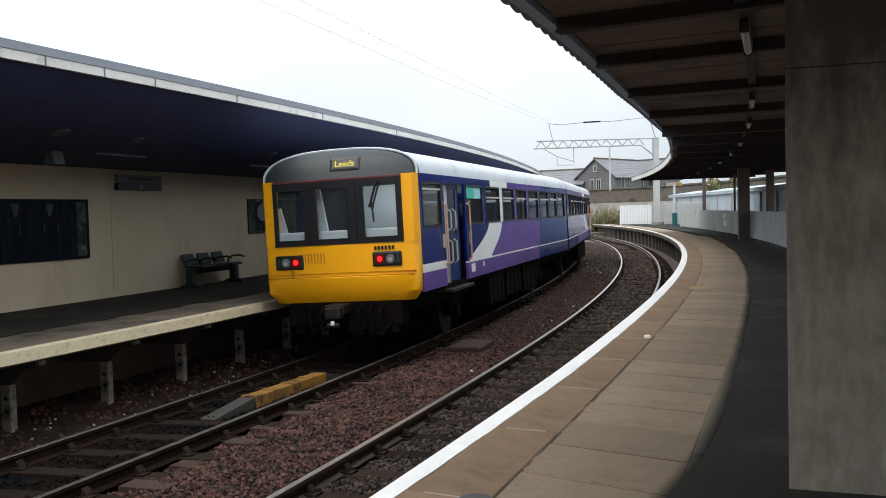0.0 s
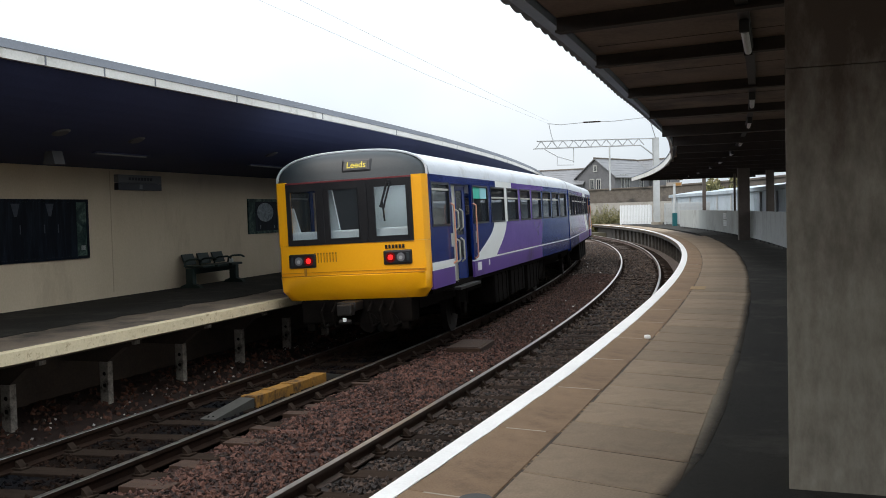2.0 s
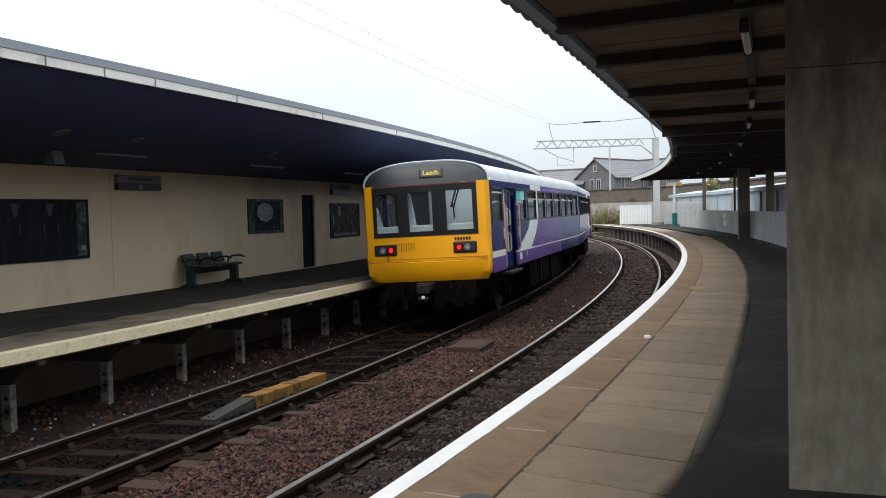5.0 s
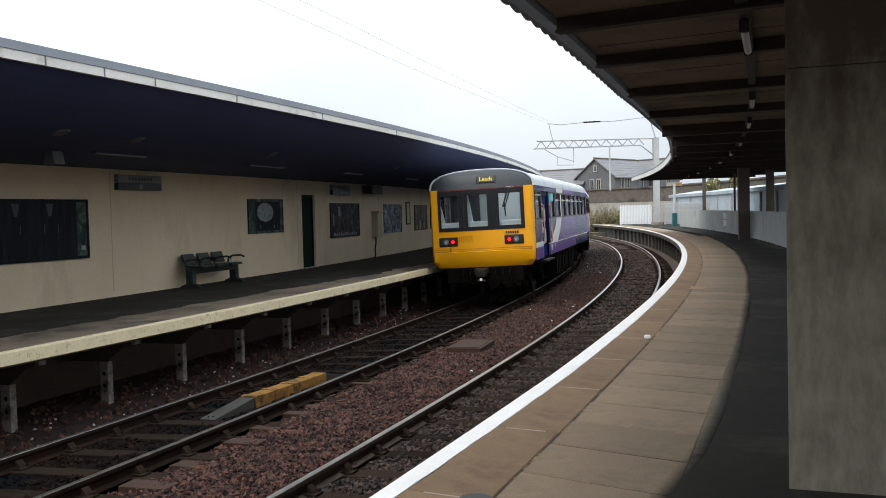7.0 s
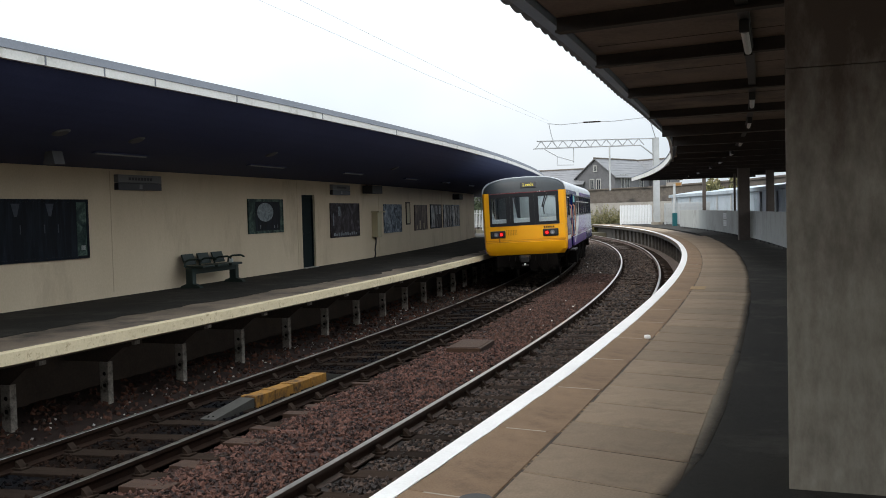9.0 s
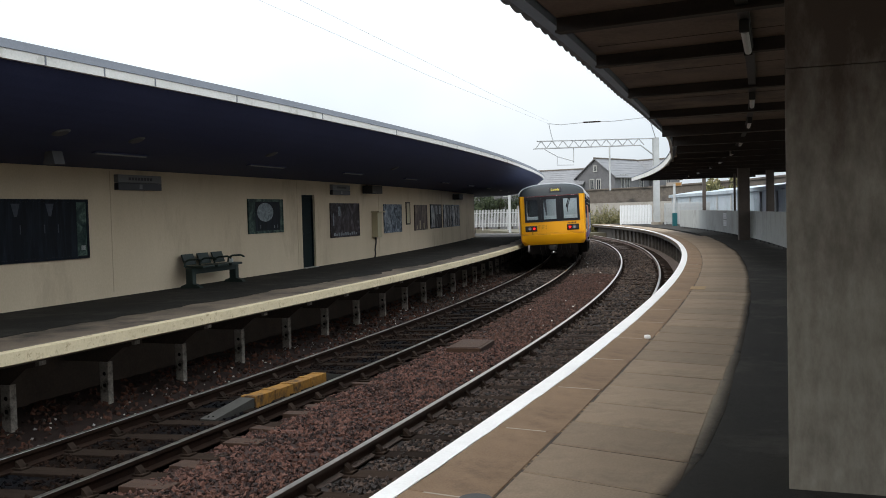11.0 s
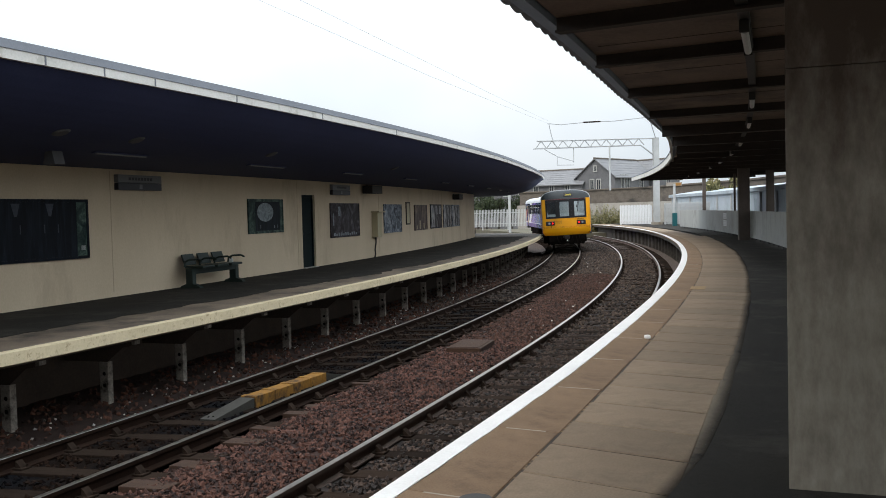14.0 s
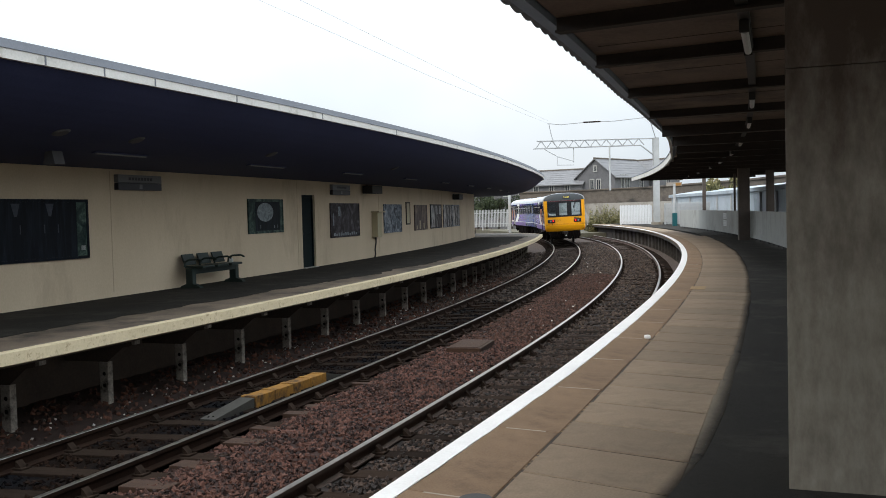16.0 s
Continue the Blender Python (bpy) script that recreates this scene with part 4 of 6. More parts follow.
    bm = bmesh.new()
    box(bm, -0.27, 0.27, -0.02, 0.2, -0.12, 0.12, 0.04)
    part("housing", bm, T_BLACK, bx)
    bm = bmesh.new()
    box(bm, -0.2, 0.2, -0.028, -0.02, -0.065, 0.065, 0.0)
    part("display_panel", bm, plain("dim_display_ground", (0.05, 0.05, 0.03), 0.3), bx)
    words("lettering", "Leeds", 0.15, T_DEST, bx, pose(0, -0.03, 0.0, 90))
    # lamp clusters
    for sx in (-1, 1):
        cl_ = new("lamp_cluster")
        cl_.parent = car
        cl_.matrix_basis = pose(sx * 0.86 - 0.03, -0.005, 1.635)
        bm = bmesh.new()
        box(bm, -0.25, 0.25, -0.014, 0.06, -0.12, 0.12, 0.03)
        part("bezel", bm, T_BLACK, cl_)
        bm = bmesh.new()
        rod(bm, (sx * -0.12, 0, 0), (sx * -0.12, -0.018, 0), 0.085, 24)
        part("tail_rim", bm, T_TAILRIM, cl_)
        bm = bmesh.new()
        rod(bm, (sx * -0.12, 0, 0), (sx * -0.12, -0.026, 0), 0.052, 20, 0.04)
        part("tail_lamp", bm, T_RED, cl_, "lit red tail lamp")
        bm = bmesh.new()
        rod(bm, (sx * 0.06, 0, 0), (sx * 0.06, -0.022, 0), 0.08, 24, 0.07)
        part("headlamp", bm, T_LENS, cl_, "unlit clear headlamp")
        # Small bright disc painted on the headlamp as its glint.
        bm = bmesh.new()
        rod(bm, (sx * 0.06, 0, -0.01), (sx * 0.06, -0.028, -0.01), 0.04, 16, 0.03)
        part("lamp_glint", bm, T_GLINT, cl_)
        bm = bmesh.new()
        box(bm, sx * 0.16, sx * 0.21, -0.02, 0, -0.07, 0.07, 0.01)
        part("marker_lamp", bm, T_DOME, cl_)
    # vent slits, plain bars for the painted number, panel lines
    bm = bmesh.new()
    for i in range(8):
        box(bm, -0.66 + i * 0.055, -0.645 + i * 0.055, -0.006, 0.03, 1.735, 1.765)
        box(bm, -0.657 + i * 0.055, -0.649 + i * 0.055, -0.003, 0.03, 1.6, 1.73)
    part("vent_slits", bm, plain("amber_shadow_line", (0.3, 0.13, 0.01), 0.6), car)
    bm = bmesh.new()
    for i in range(6):
        box(bm, 0.62 + i * 0.06, 0.655 + i * 0.06, -0.004, 0.03, 1.785, 1.845)
    part("number_bars", bm, T_BLACK, car)
    bm = bmesh.new()
    box(bm, -1.3, 1.3, -0.004, 0.04, 1.43, 1.436)
    box(bm, -1.28, 1.28, -0.018, 0.02, 1.372, 1.384)
    box(bm, -0.86, -0.82, -0.012, 0.04, 1.3, 1.5)
    part("panel_line", bm, plain("dark_amber_line", (0.4, 0.17, 0.01), 0.6), car)
    # cab inside
    bm = bmesh.new()
    box(bm, -1.2, 1.2, 0.09, 0.5, 1.92, 2.13, 0.03)
    part("cab_desk", bm, T_PANEL, car, "pale cab desk")
    for x, top in ((-1.15, 2.55), (-0.42, 2.85)):
        bm = bmesh.new()
        prism(bm, [(x, 2.0), (x + 0.19, 2.0), (x + 0.05, top), (x, top)], "y", 0.2, 0.25)
        part("cab_post", bm, T_PANEL, car)
    bm = bmesh.new()
    box(bm, -0.3, 1.3, 1.46, 1.5, 1.1, 2.95)
    part("cab_bulkhead", bm, T_PANEL, car, "pale bulkhead behind the cab")
    bm = bmesh.new()
    box(bm, -1.3, -0.305, 2.0, 2.04, 1.1, 2.95)
    part("vestibule_panel", bm, T_INSIDE, car)
    # Glowing strip added above the windows to brighten the pale bulkhead.
    bm = bmesh.new()
    box(bm, 0.1, 1.1, 0.75, 0.95, 2.9, 2.94, 0.01)
    part("cab_fill", bm, T_CABFILL, car, "added glowing strip that brightens the cab")
    # coupler and gear under the end
    bm = bmesh.new()
    box(bm, -0.2, 0.14, -0.28, 0.1, 0.78, 0.93, 0.02)
    box(bm, -0.14, 0.12, -0.42, -0.26, 0.72, 0.9, 0.02)
    rod(bm, (-0.02, 0.3, 0.8), (-0.02, -0.4, 0.8), 0.06, 10)
    rod(bm, (-0.1, -0.4, 0.62), (0.1, -0.4, 0.62), 0.04, 8)
    part("coupler", bm, T_METAL, car, "worn steel coupler")
    bm = bmesh.new()
    box(bm, -0.035, 0.03, -0.44, -0.42, 0.62, 0.69, 0.012)
    part("coupler_plate", bm, T_WHITE, car, "small white plate")
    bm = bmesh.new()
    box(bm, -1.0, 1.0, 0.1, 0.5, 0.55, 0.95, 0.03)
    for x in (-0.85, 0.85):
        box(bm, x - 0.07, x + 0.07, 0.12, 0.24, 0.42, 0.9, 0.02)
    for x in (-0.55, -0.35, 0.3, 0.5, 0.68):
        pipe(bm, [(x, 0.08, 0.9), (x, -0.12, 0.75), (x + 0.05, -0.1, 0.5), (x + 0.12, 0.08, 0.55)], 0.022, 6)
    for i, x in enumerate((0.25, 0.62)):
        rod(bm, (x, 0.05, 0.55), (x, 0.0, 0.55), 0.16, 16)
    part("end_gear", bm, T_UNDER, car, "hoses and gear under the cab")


def sticker(car):
    for y0, y1, mt in ((3.25, 3.8, T_GREEN), (3.82, 4.38, T_PALEBLUE)):
        bm = bmesh.new()
        box(bm, HW - 0.02, HW - 0.014, y0, y1, 2.6, 2.82)
        part("window_sticker", bm, mt, car, "green and pale blue route sticker")
    bm = bmesh.new()
    box(bm, HW - 0.002, HW + 0.002, 3.3, 3.6, 1.17, 1.33)
    part("white_square", bm, T_WHITE, car)
    bm = bmesh.new()
    rod(bm, (HW - 0.002, 4.3, 1.28), (HW + 0.002, 4.3, 1.28), 0.06, 16)
    part("white_disc", bm, T_WHITE, car)


def railcar(label):
    """A four-wheeled coach; local y runs from its driving end, x across, z from rail level."""
    car = thing("railcar", label, "railcar", "two-car train")
    cab_end(car)
    for sx in (-1, 1):
        body_side(car, sx)
    pr_ = arc_roof()
    bm = bmesh.new()
    a = [bm.verts.new((x, 0.28, z)) for x, z in pr_]
    b = [bm.verts.new((x, LEN, z)) for x, z in pr_]
    for j in range(len(a) - 1):
        bm.faces.new((a[j], a[j + 1], b[j + 1], b[j]))
    bm.faces.new(b)
    part("roof", bm, T_ROOF, car, "dirty silver roof", smooth=True)
    for y in (2.4, 11.0):
        bm = bmesh.new()
        box(bm, -0.3, 0.3, y, y + 0.7, 3.45, 3.52, 0.02)
        part("roof_vent", bm, T_ROOF, car)
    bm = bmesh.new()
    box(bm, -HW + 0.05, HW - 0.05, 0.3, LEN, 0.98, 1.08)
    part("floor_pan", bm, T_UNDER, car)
    bm = bmesh.new()
    box(bm, -HW, HW, LEN - 0.05, LEN, 1.0, 2.99)
    part("inner_end", bm, T_BLUE, car)
    bm = bmesh.new()
    box(bm, -0.5, 0.5, LEN, LEN + 0.28, 1.0, 2.95, 0.04)
    part("gangway", bm, T_BLACK, car, "black gangway bellows")
    for sx in (-1, 1):
        for i in range(12):
            y = 4.2 + 0.93 * i
            bm = bmesh.new()
            box(bm, sx * 0.45, sx * 1.2, y, y + 0.12, 1.5, 2.3, 0.03)
            box(bm, sx * 0.45, sx * 1.2, y, y + 0.45, 1.42, 1.55, 0.03)
            part("bench_seat", bm, T_SEAT, car)
    for x in (-0.45, 0.45):
        bm = bmesh.new()
        box(bm, x - 0.07, x + 0.07, 4.4, LEN - 1.0, 3.2, 3.23, 0.005)
        part("ceiling_light", bm, T_LIGHT, car, "lit saloon ceiling strip")
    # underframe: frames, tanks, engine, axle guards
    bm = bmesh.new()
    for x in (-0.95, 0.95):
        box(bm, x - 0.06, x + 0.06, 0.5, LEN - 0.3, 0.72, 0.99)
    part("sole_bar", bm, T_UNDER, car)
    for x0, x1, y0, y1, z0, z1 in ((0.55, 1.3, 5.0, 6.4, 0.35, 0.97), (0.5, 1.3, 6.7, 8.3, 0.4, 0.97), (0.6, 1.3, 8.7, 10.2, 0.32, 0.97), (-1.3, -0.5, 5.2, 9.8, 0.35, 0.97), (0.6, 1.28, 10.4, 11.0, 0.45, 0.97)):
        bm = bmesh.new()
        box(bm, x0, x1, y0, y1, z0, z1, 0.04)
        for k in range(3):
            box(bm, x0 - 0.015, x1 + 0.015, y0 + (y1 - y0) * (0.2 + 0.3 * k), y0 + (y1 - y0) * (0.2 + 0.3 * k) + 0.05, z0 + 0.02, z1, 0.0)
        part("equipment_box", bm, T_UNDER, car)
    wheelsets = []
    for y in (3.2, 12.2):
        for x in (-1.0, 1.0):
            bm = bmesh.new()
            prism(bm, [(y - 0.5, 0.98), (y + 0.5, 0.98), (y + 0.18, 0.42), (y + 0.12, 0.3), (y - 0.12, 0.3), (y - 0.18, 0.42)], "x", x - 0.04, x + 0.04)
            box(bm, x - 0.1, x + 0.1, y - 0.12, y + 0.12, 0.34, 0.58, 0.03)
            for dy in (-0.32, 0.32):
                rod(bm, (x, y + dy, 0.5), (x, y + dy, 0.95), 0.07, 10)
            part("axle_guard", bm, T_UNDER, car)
        ws = new("wheelset")
        ws.parent = car
        ws.matrix_basis = pose(0, y, 0.42)
        bm = bmesh.new()
        rod(bm, (-0.95, 0, 0), (0.95, 0, 0), 0.075, 12)
        part("axle", bm, T_WHEEL, ws)
        for x in (-GAUGE / 2, GAUGE / 2):
            bm = bmesh.new()
            rod(bm, (x - 0.06, 0, 0), (x + 0.06, 0, 0), 0.42, 32)
            rod(bm, (x - 0.075, 0, 0), (x + 0.075, 0, 0), 0.12, 16)
            for k in range(6):
                rod(bm, (x - 0.066, 0.27 * math.cos(k * 1.047), 0.27 * math.sin(k * 1.047)), (x + 0.066, 0.27 * math.cos(k * 1.047), 0.27 * math.sin(k * 1.047)), 0.045, 8)
            part("wheel", bm, T_WHEEL, ws)
        wheelsets.append((ws, y))
    return car, wheelsets


REAR, REAR_WHEELS = railcar("yellow-ended blue and purple diesel railcar with red tail lamps lit")
sticker(REAR)
LEAD, LEAD_WHEELS = railcar("blue and purple diesel railcar with pale flash, coupled ahead")


# ---- distance: stone wall, houses, fences, overhead line ----
STONE = surface("dark_stone_masonry", (0.075, 0.062, 0.05), (0.17, 0.145, 0.12), 1.5, (0.8, 1.0), 0.6, 14, stretch=(1, 1, 2), stain=(0.05, 0.045, 0.04), stain_scale=0.4)
STONE_PALE = surface("pale_weathered_wall", (0.25, 0.23, 0.2), (0.42, 0.4, 0.36), 1.0, (0.8, 1.0), 0.4, 12, stain=(0.15, 0.13, 0.1), stain_scale=0.5)
SLATE = surface("wet_slate_roof", (0.13, 0.13, 0.135), (0.225, 0.225, 0.23), 1.2, (0.45, 0.75), 0.4, 10, stretch=(1, 1, 3))
GABLE = surface("sooty_house_stone", (0.095, 0.095, 0.1), (0.175, 0.175, 0.18), 1.0, (0.8, 1.0), 0.4, 8)
CLAD = surface("pale_blue_cladding", (0.33, 0.38, 0.42), (0.44, 0.49, 0.53), 0.5, (0.5, 0.8), 0.1, 10, stain=(0.27, 0.3, 0.32), spread=0.15)
WHITE_FENCE = surface("white_palisade_paint", (0.62, 0.64, 0.65), (0.8, 0.82, 0.82), 1.0, (0.5, 0.8), 0.1, 20)
MAST = surface("weathered_mast_steel", (0.34, 0.35, 0.355), (0.5, 0.51, 0.51), 2.0, (0.5, 0.8), 0.1, 30)
GALV = surface("galvanised_steel", (0.4, 0.41, 0.41), (0.55, 0.56, 0.55), 2.0, (0.45, 0.7), 0.1, 30, metal=0.2)
LEAF = surface("mixed_green_leaves", (0.09, 0.09, 0.035), (0.29, 0.26, 0.12), 1.5, (0.6, 0.9), 0.0, 20, spread=0.7)
LEAF_DARK = surface("dark_green_leaves", (0.015, 0.025, 0.01), (0.05, 0.065, 0.025), 1.5, (0.6, 0.9), 0.0, 20, spread=0.6)
BARK = surface("bark", (0.03, 0.025, 0.02), (0.09, 0.075, 0.06), 3.0, (0.8, 1.0), 0.6, 20)
PANE_DARK = plain("dark_window_pane", (0.03, 0.035, 0.04), 0.15)
FRAME_PALE = plain("pale_window_frame", (0.36, 0.36, 0.34), 0.6)


def wall_run(name, pts, z0, z1, thick, material, label, category="wall"):
    bm = bmesh.new()
    for (xa, ya), (xb, yb) in zip(pts, pts[1:]):
        d = Vector((xb - xa, yb - ya, 0))
        m = Matrix.Translation((xa, ya, 0)) @ pose(0, 0, 0, 0, 0, math.degrees(math.atan2(d.y, d.x)))
        box(bm, -0.05, d.length + 0.05, 0, thick, z0, z1, 0, m)
    return solid(name, bm, material, label, category, kind="structure")


ROUTE = ((9.4, 113.2), (16.7, 108), (22.1, 100), (26, 80), (26, 60), (24, 40))
wall_run("wall_stone", ROUTE, -0.6, 4.45, 0.6, STONE, "tall dark stone retaining wall behind the station")
wall_run("wall_stone_base", [(x - 0.35, y - 0.5) for x, y in ROUTE], -0.6, 3.0, 0.25, STONE_PALE, "pale weathered lower wall of concrete slabs")
bm = bmesh.new()
for (xa, ya), (xb, yb) in zip(ROUTE, ROUTE[1:]):
    d = Vector((xb - xa, yb - ya, 0))
    m = Matrix.Translation((xa, ya, 0)) @ pose(0, 0, 0, 0, 0, math.degrees(math.atan2(d.y, d.x)))
    box(bm, 0, d.length, -0.12, 0.72, 4.45, 4.62, 0.03, m)
solid("wall_coping", bm, STONE, "stone coping on the retaining wall", "coping", kind="structure")


def house(label, m, w, ln, eave, ridge, openings, side_openings, chimney=()):
    """Gabled house: local y along the ridge, gable in the plane y = 0, base at z = -3."""
    h = thing("house", label, "house", "far houses", m=m)
    bm = bmesh.new()
    prism(bm, [(-w, -3), (w, -3), (w, eave), (0, ridge - 0.15), (-w, eave)], "y", 0, ln)
    part("wall", bm, GABLE, h)
    for sx in (-1, 1):
        bm = bmesh.new()
        k = (ridge - eave) / w
        prism(bm, [(0, ridge), (sx * (w + 0.35), eave - 0.35 * k), (sx * (w + 0.35), eave - 0.35 * k - 0.14), (0, ridge - 0.14)], "y", -0.25, ln + 0.25)
        part("roof_slope", bm, SLATE, h)
        for j in range(7):
            bm = bmesh.new()
            f0 = (j + 0.5) / 7 * (w + 0.3)
            prism(bm, [(sx * f0, ridge - f0 * k + 0.03), (sx * (f0 + 0.06), ridge - (f0 + 0.06) * k + 0.03), (sx * (f0 + 0.06), ridge - (f0 + 0.06) * k), (sx * f0, ridge - f0 * k)], "y", -0.25, ln + 0.25)
            part("slate_course", bm, SLATE, h)
    bm = bmesh.new()
    rod(bm, (0, -0.3, ridge + 0.02), (0, ln + 0.3, ridge + 0.02), 0.13, 8)
    part("ridge_tile", bm, STONE, h)
    for x, z, ww, hh in openings:
        win = new("window")
        win.parent = h
        win.matrix_basis = pose(x, 0, z)
        bm = bmesh.new()
        for q in ((-ww / 2 - 0.1, -ww / 2, 0, hh), (ww / 2, ww / 2 + 0.1, 0, hh), (-ww / 2 - 0.1, ww / 2 + 0.1, hh, hh + 0.14), (-ww / 2 - 0.15, ww / 2 + 0.15, -0.14, 0), (-0.03, 0.03, 0, hh)):
            box(bm, q[0], q[1], -0.09, 0.04, q[2], q[3])
        part("frame", bm, FRAME_PALE, win)
        bm = bmesh.new()
        box(bm, -ww / 2, ww / 2, -0.03, 0.02, 0, hh)
        part("pane", bm, PANE_DARK, win)
    for sx, y, z, ww, hh in side_openings:
        win = new("window")
        win.parent = h
        win.matrix_basis = pose(sx * w, y, z)
        bm = bmesh.new()
        for q in ((-ww / 2 - 0.1, -ww / 2, 0, hh), (ww / 2, ww / 2 + 0.1, 0, hh), (-ww / 2 - 0.1, ww / 2 + 0.1, hh, hh + 0.14), (-ww / 2 - 0.15, ww / 2 + 0.15, -0.14, 0), (-0.03, 0.03, 0, hh)):
            box(bm, -0.05 if sx > 0 else -0.09, 0.09 if sx > 0 else 0.05, q[0], q[1], q[2], q[3])
        part("frame", bm, FRAME_PALE, win)
        bm = bmesh.new()
        box(bm, -0.03, 0.03, -ww / 2, ww / 2, 0, hh)
        part("pane", bm, PANE_DARK, win)
    for x, y in chimney:
        bm = bmesh.new()
        box(bm, x - 0.35, x + 0.35, y - 0.35, y + 0.35, ridge - 1.2, ridge + 0.7)
        box(bm, x - 0.42, x + 0.42, y - 0.42, y + 0.42, ridge + 0.55, ridge + 0.7)
        for dx in (-0.15, 0.15):
            rod(bm, (x + dx, y, ridge + 0.7), (x + dx, y, ridge + 1.0), 0.1, 8)
        part("chimney", bm, STONE, h)
    return h


house("dark stone gabled house with a wet grey slate roof", pose(20.4, 125, 0, 0, 0, -41), 2.9, 10.5, 6.75, 9.05,
      [(-0.5, 4.9, 0.5, 1.3), (0.5, 4.9, 0.5, 1.3), (0.0, 7.4, 0.35, 0.6)], [(1, 2.0, 4.6, 0.7, 2.1), (1, 3.2, 4.6, 0.7, 2.1), (1, 7.0, 4.9, 0.8, 1.5)])
house("dark stone house wing with a paler slate roof", pose(31.5, 131, 0, 0, 0, 40), 2.6, 8.0, 6.6, 9.1, [(0.0, 4.8, 0.8, 1.4)], [(-1, 3, 4.8, 0.8, 1.4)])
house("long low stone terrace with a slate roof", pose(20.5, 128.5, 0, 0, 0, 56), 3.0, 22, 6.0, 7.85, [],
      [(-1, 2.2, 4.5, 0.6, 1.1), (-1, 4.6, 4.5, 0.6, 1.1), (-1, 7.0, 4.5, 0.6, 1.1), (-1, 9.4, 4.5, 0.6, 1.1), (-1, 11.8, 4.5, 0.6, 1.1)])


def palisade(label, a, b, z0, z1, material, gap=0.15, width=0.035):
    f = thing("palisade_fence", label, "fence", "palisade fences")
    a, b = Vector((*a, z0)), Vector((*b, z0))
    d = b - a
    f.matrix_basis = Matrix.Translation(a) @ pose(0, 0, 0, 0, 0, math.degrees(math.atan2(d.y, d.x)))
    h = z1 - z0
    bm = bmesh.new()
    prism(bm, [(-width, 0.05), (width, 0.05), (width, h - 0.08), (0.0, h), (-width, h - 0.08)], "y", -0.012, 0.012)
    pale = mesh_of("pale", bm)
    pale.materials.append(material)
    for i in range(int(d.length / gap)):
        shared("pale", pale, f, pose(gap * (i + 0.5), 0, 0))
    for z in (0.35, h - 0.4):
        bm = bmesh.new()
        box(bm, 0, d.length, 0.02, 0.06, z, z + 0.06)
        part("rail", bm, material, f)
    n = max(2, int(d.length / 2.7) + 1)
    for i in range(n):
        bm = bmesh.new()
        x = d.length * i / (n - 1)
        box(bm, x - 0.05, x + 0.05, 0.03, 0.12, -0.3, h - 0.1)
        part("post", bm, material, f)
    return f


palisade("white painted palisade gate at the platform end", (15.55, 82.4), (17.75, 80.2), 0.93, 2.66, WHITE_FENCE, 0.155, 0.063)
palisade("pale galvanised palisade fence beyond the tracks", (-9, 103), (9.6, 99.5), 0.7, 2.6, GALV, 0.16)
palisade("grey palisade fence behind the platform", (18.6, 79), (20.5, 66), 0.93, 2.75, GALV, 0.16)

# pale blue clad shed behind the right platform
shed = thing("clad_shed", "long pale blue sheet-clad shed with a light eaves strip", "shed", kind="structure")
for i in range(30):
    s0 = 34 + 1.22 * i
    part("panel", sweep([(12.0, 0.9), (12.0, 3.2), (12.1, 3.2), (12.1, 0.9)], s0 + 0.01, s0 + 1.2, 0.7), CLAD, shed)
part("eaves", sweep([(11.85, 3.2), (11.85, 3.42), (14.5, 3.75), (14.5, 3.6), (12.2, 3.2)], 34, 71, 0.8), CLAD, shed)
for i in range(9):
    bm = bmesh.new()
    box(bm, -0.05, 0.05, -0.09, 0.09, 0, 2.2)
    part("stanchion", bm, MAST, shed, m=stand(36 + 4.1 * i, 11.93, 0.93))


def leaf_cloud(bm, rng, centre, size, n, leaf):
    for _ in range(n):
        v = Vector((rng.gauss(0, 1), rng.gauss(0, 1), rng.gauss(0, 1)))
        v = v.normalized() * rng.uniform(0.35, 1.0) ** 0.5
        p = Vector(centre) + Vector((v.x * size[0], v.y * size[1], v.z * size[2]))
        q = Euler((rng.uniform(0, 6.3), rng.uniform(0, 6.3), rng.uniform(0, 6.3))).to_matrix()
        w, h = leaf * rng.uniform(0.6, 1.3), leaf * rng.uniform(0.35, 0.6)
        bm.faces.new([bm.verts.new(p + q @ Vector(c)) for c in ((-w, 0, 0), (0, -h, 0.1 * w), (w, 0, 0), (0, h, 0.1 * w))])


def tree(label, base, height, spread, leaf_mat, seed, leaf=0.16, clumps=14, per=130):
    rng = random.Random(seed)
    t = thing("tree", label, "tree", m=pose(*base))
    bm = bmesh.new()
    rod(bm, (0, 0, -0.3), (0.1, 0, height * 0.55), 0.16, 8, 0.08)
    tips = []
    for i in range(6):
        a = i * 1.05 + rng.uniform(-0.3, 0.3)
        e = Vector((math.cos(a) * spread * 0.6, math.sin(a) * spread * 0.6, height * rng.uniform(0.6, 0.9)))
        rod(bm, (0.05, 0, height * rng.uniform(0.25, 0.5)), e, 0.07, 6, 0.02)
        tips.append(e)
    part("trunk", bm, BARK, t)
    bm = bmesh.new()
    for i in range(clumps):
        c = Vector(rng.choice(tips)) * rng.uniform(0.6, 1.1) + Vector((rng.uniform(-1, 1) * spread * 0.4, rng.uniform(-1, 1) * spread * 0.4, rng.uniform(-0.1, 0.15) * height))
        r = spread * rng.uniform(0.25, 0.45)
        leaf_cloud(bm, rng, c, (r, r, r * 0.75), per, leaf)
    part("crown", bm, leaf_mat, t)
    return t


tree("leafy yellow-green bush-like tree above the shed", (22.2, 75, 0), 4.9, 1.7, LEAF, 3)
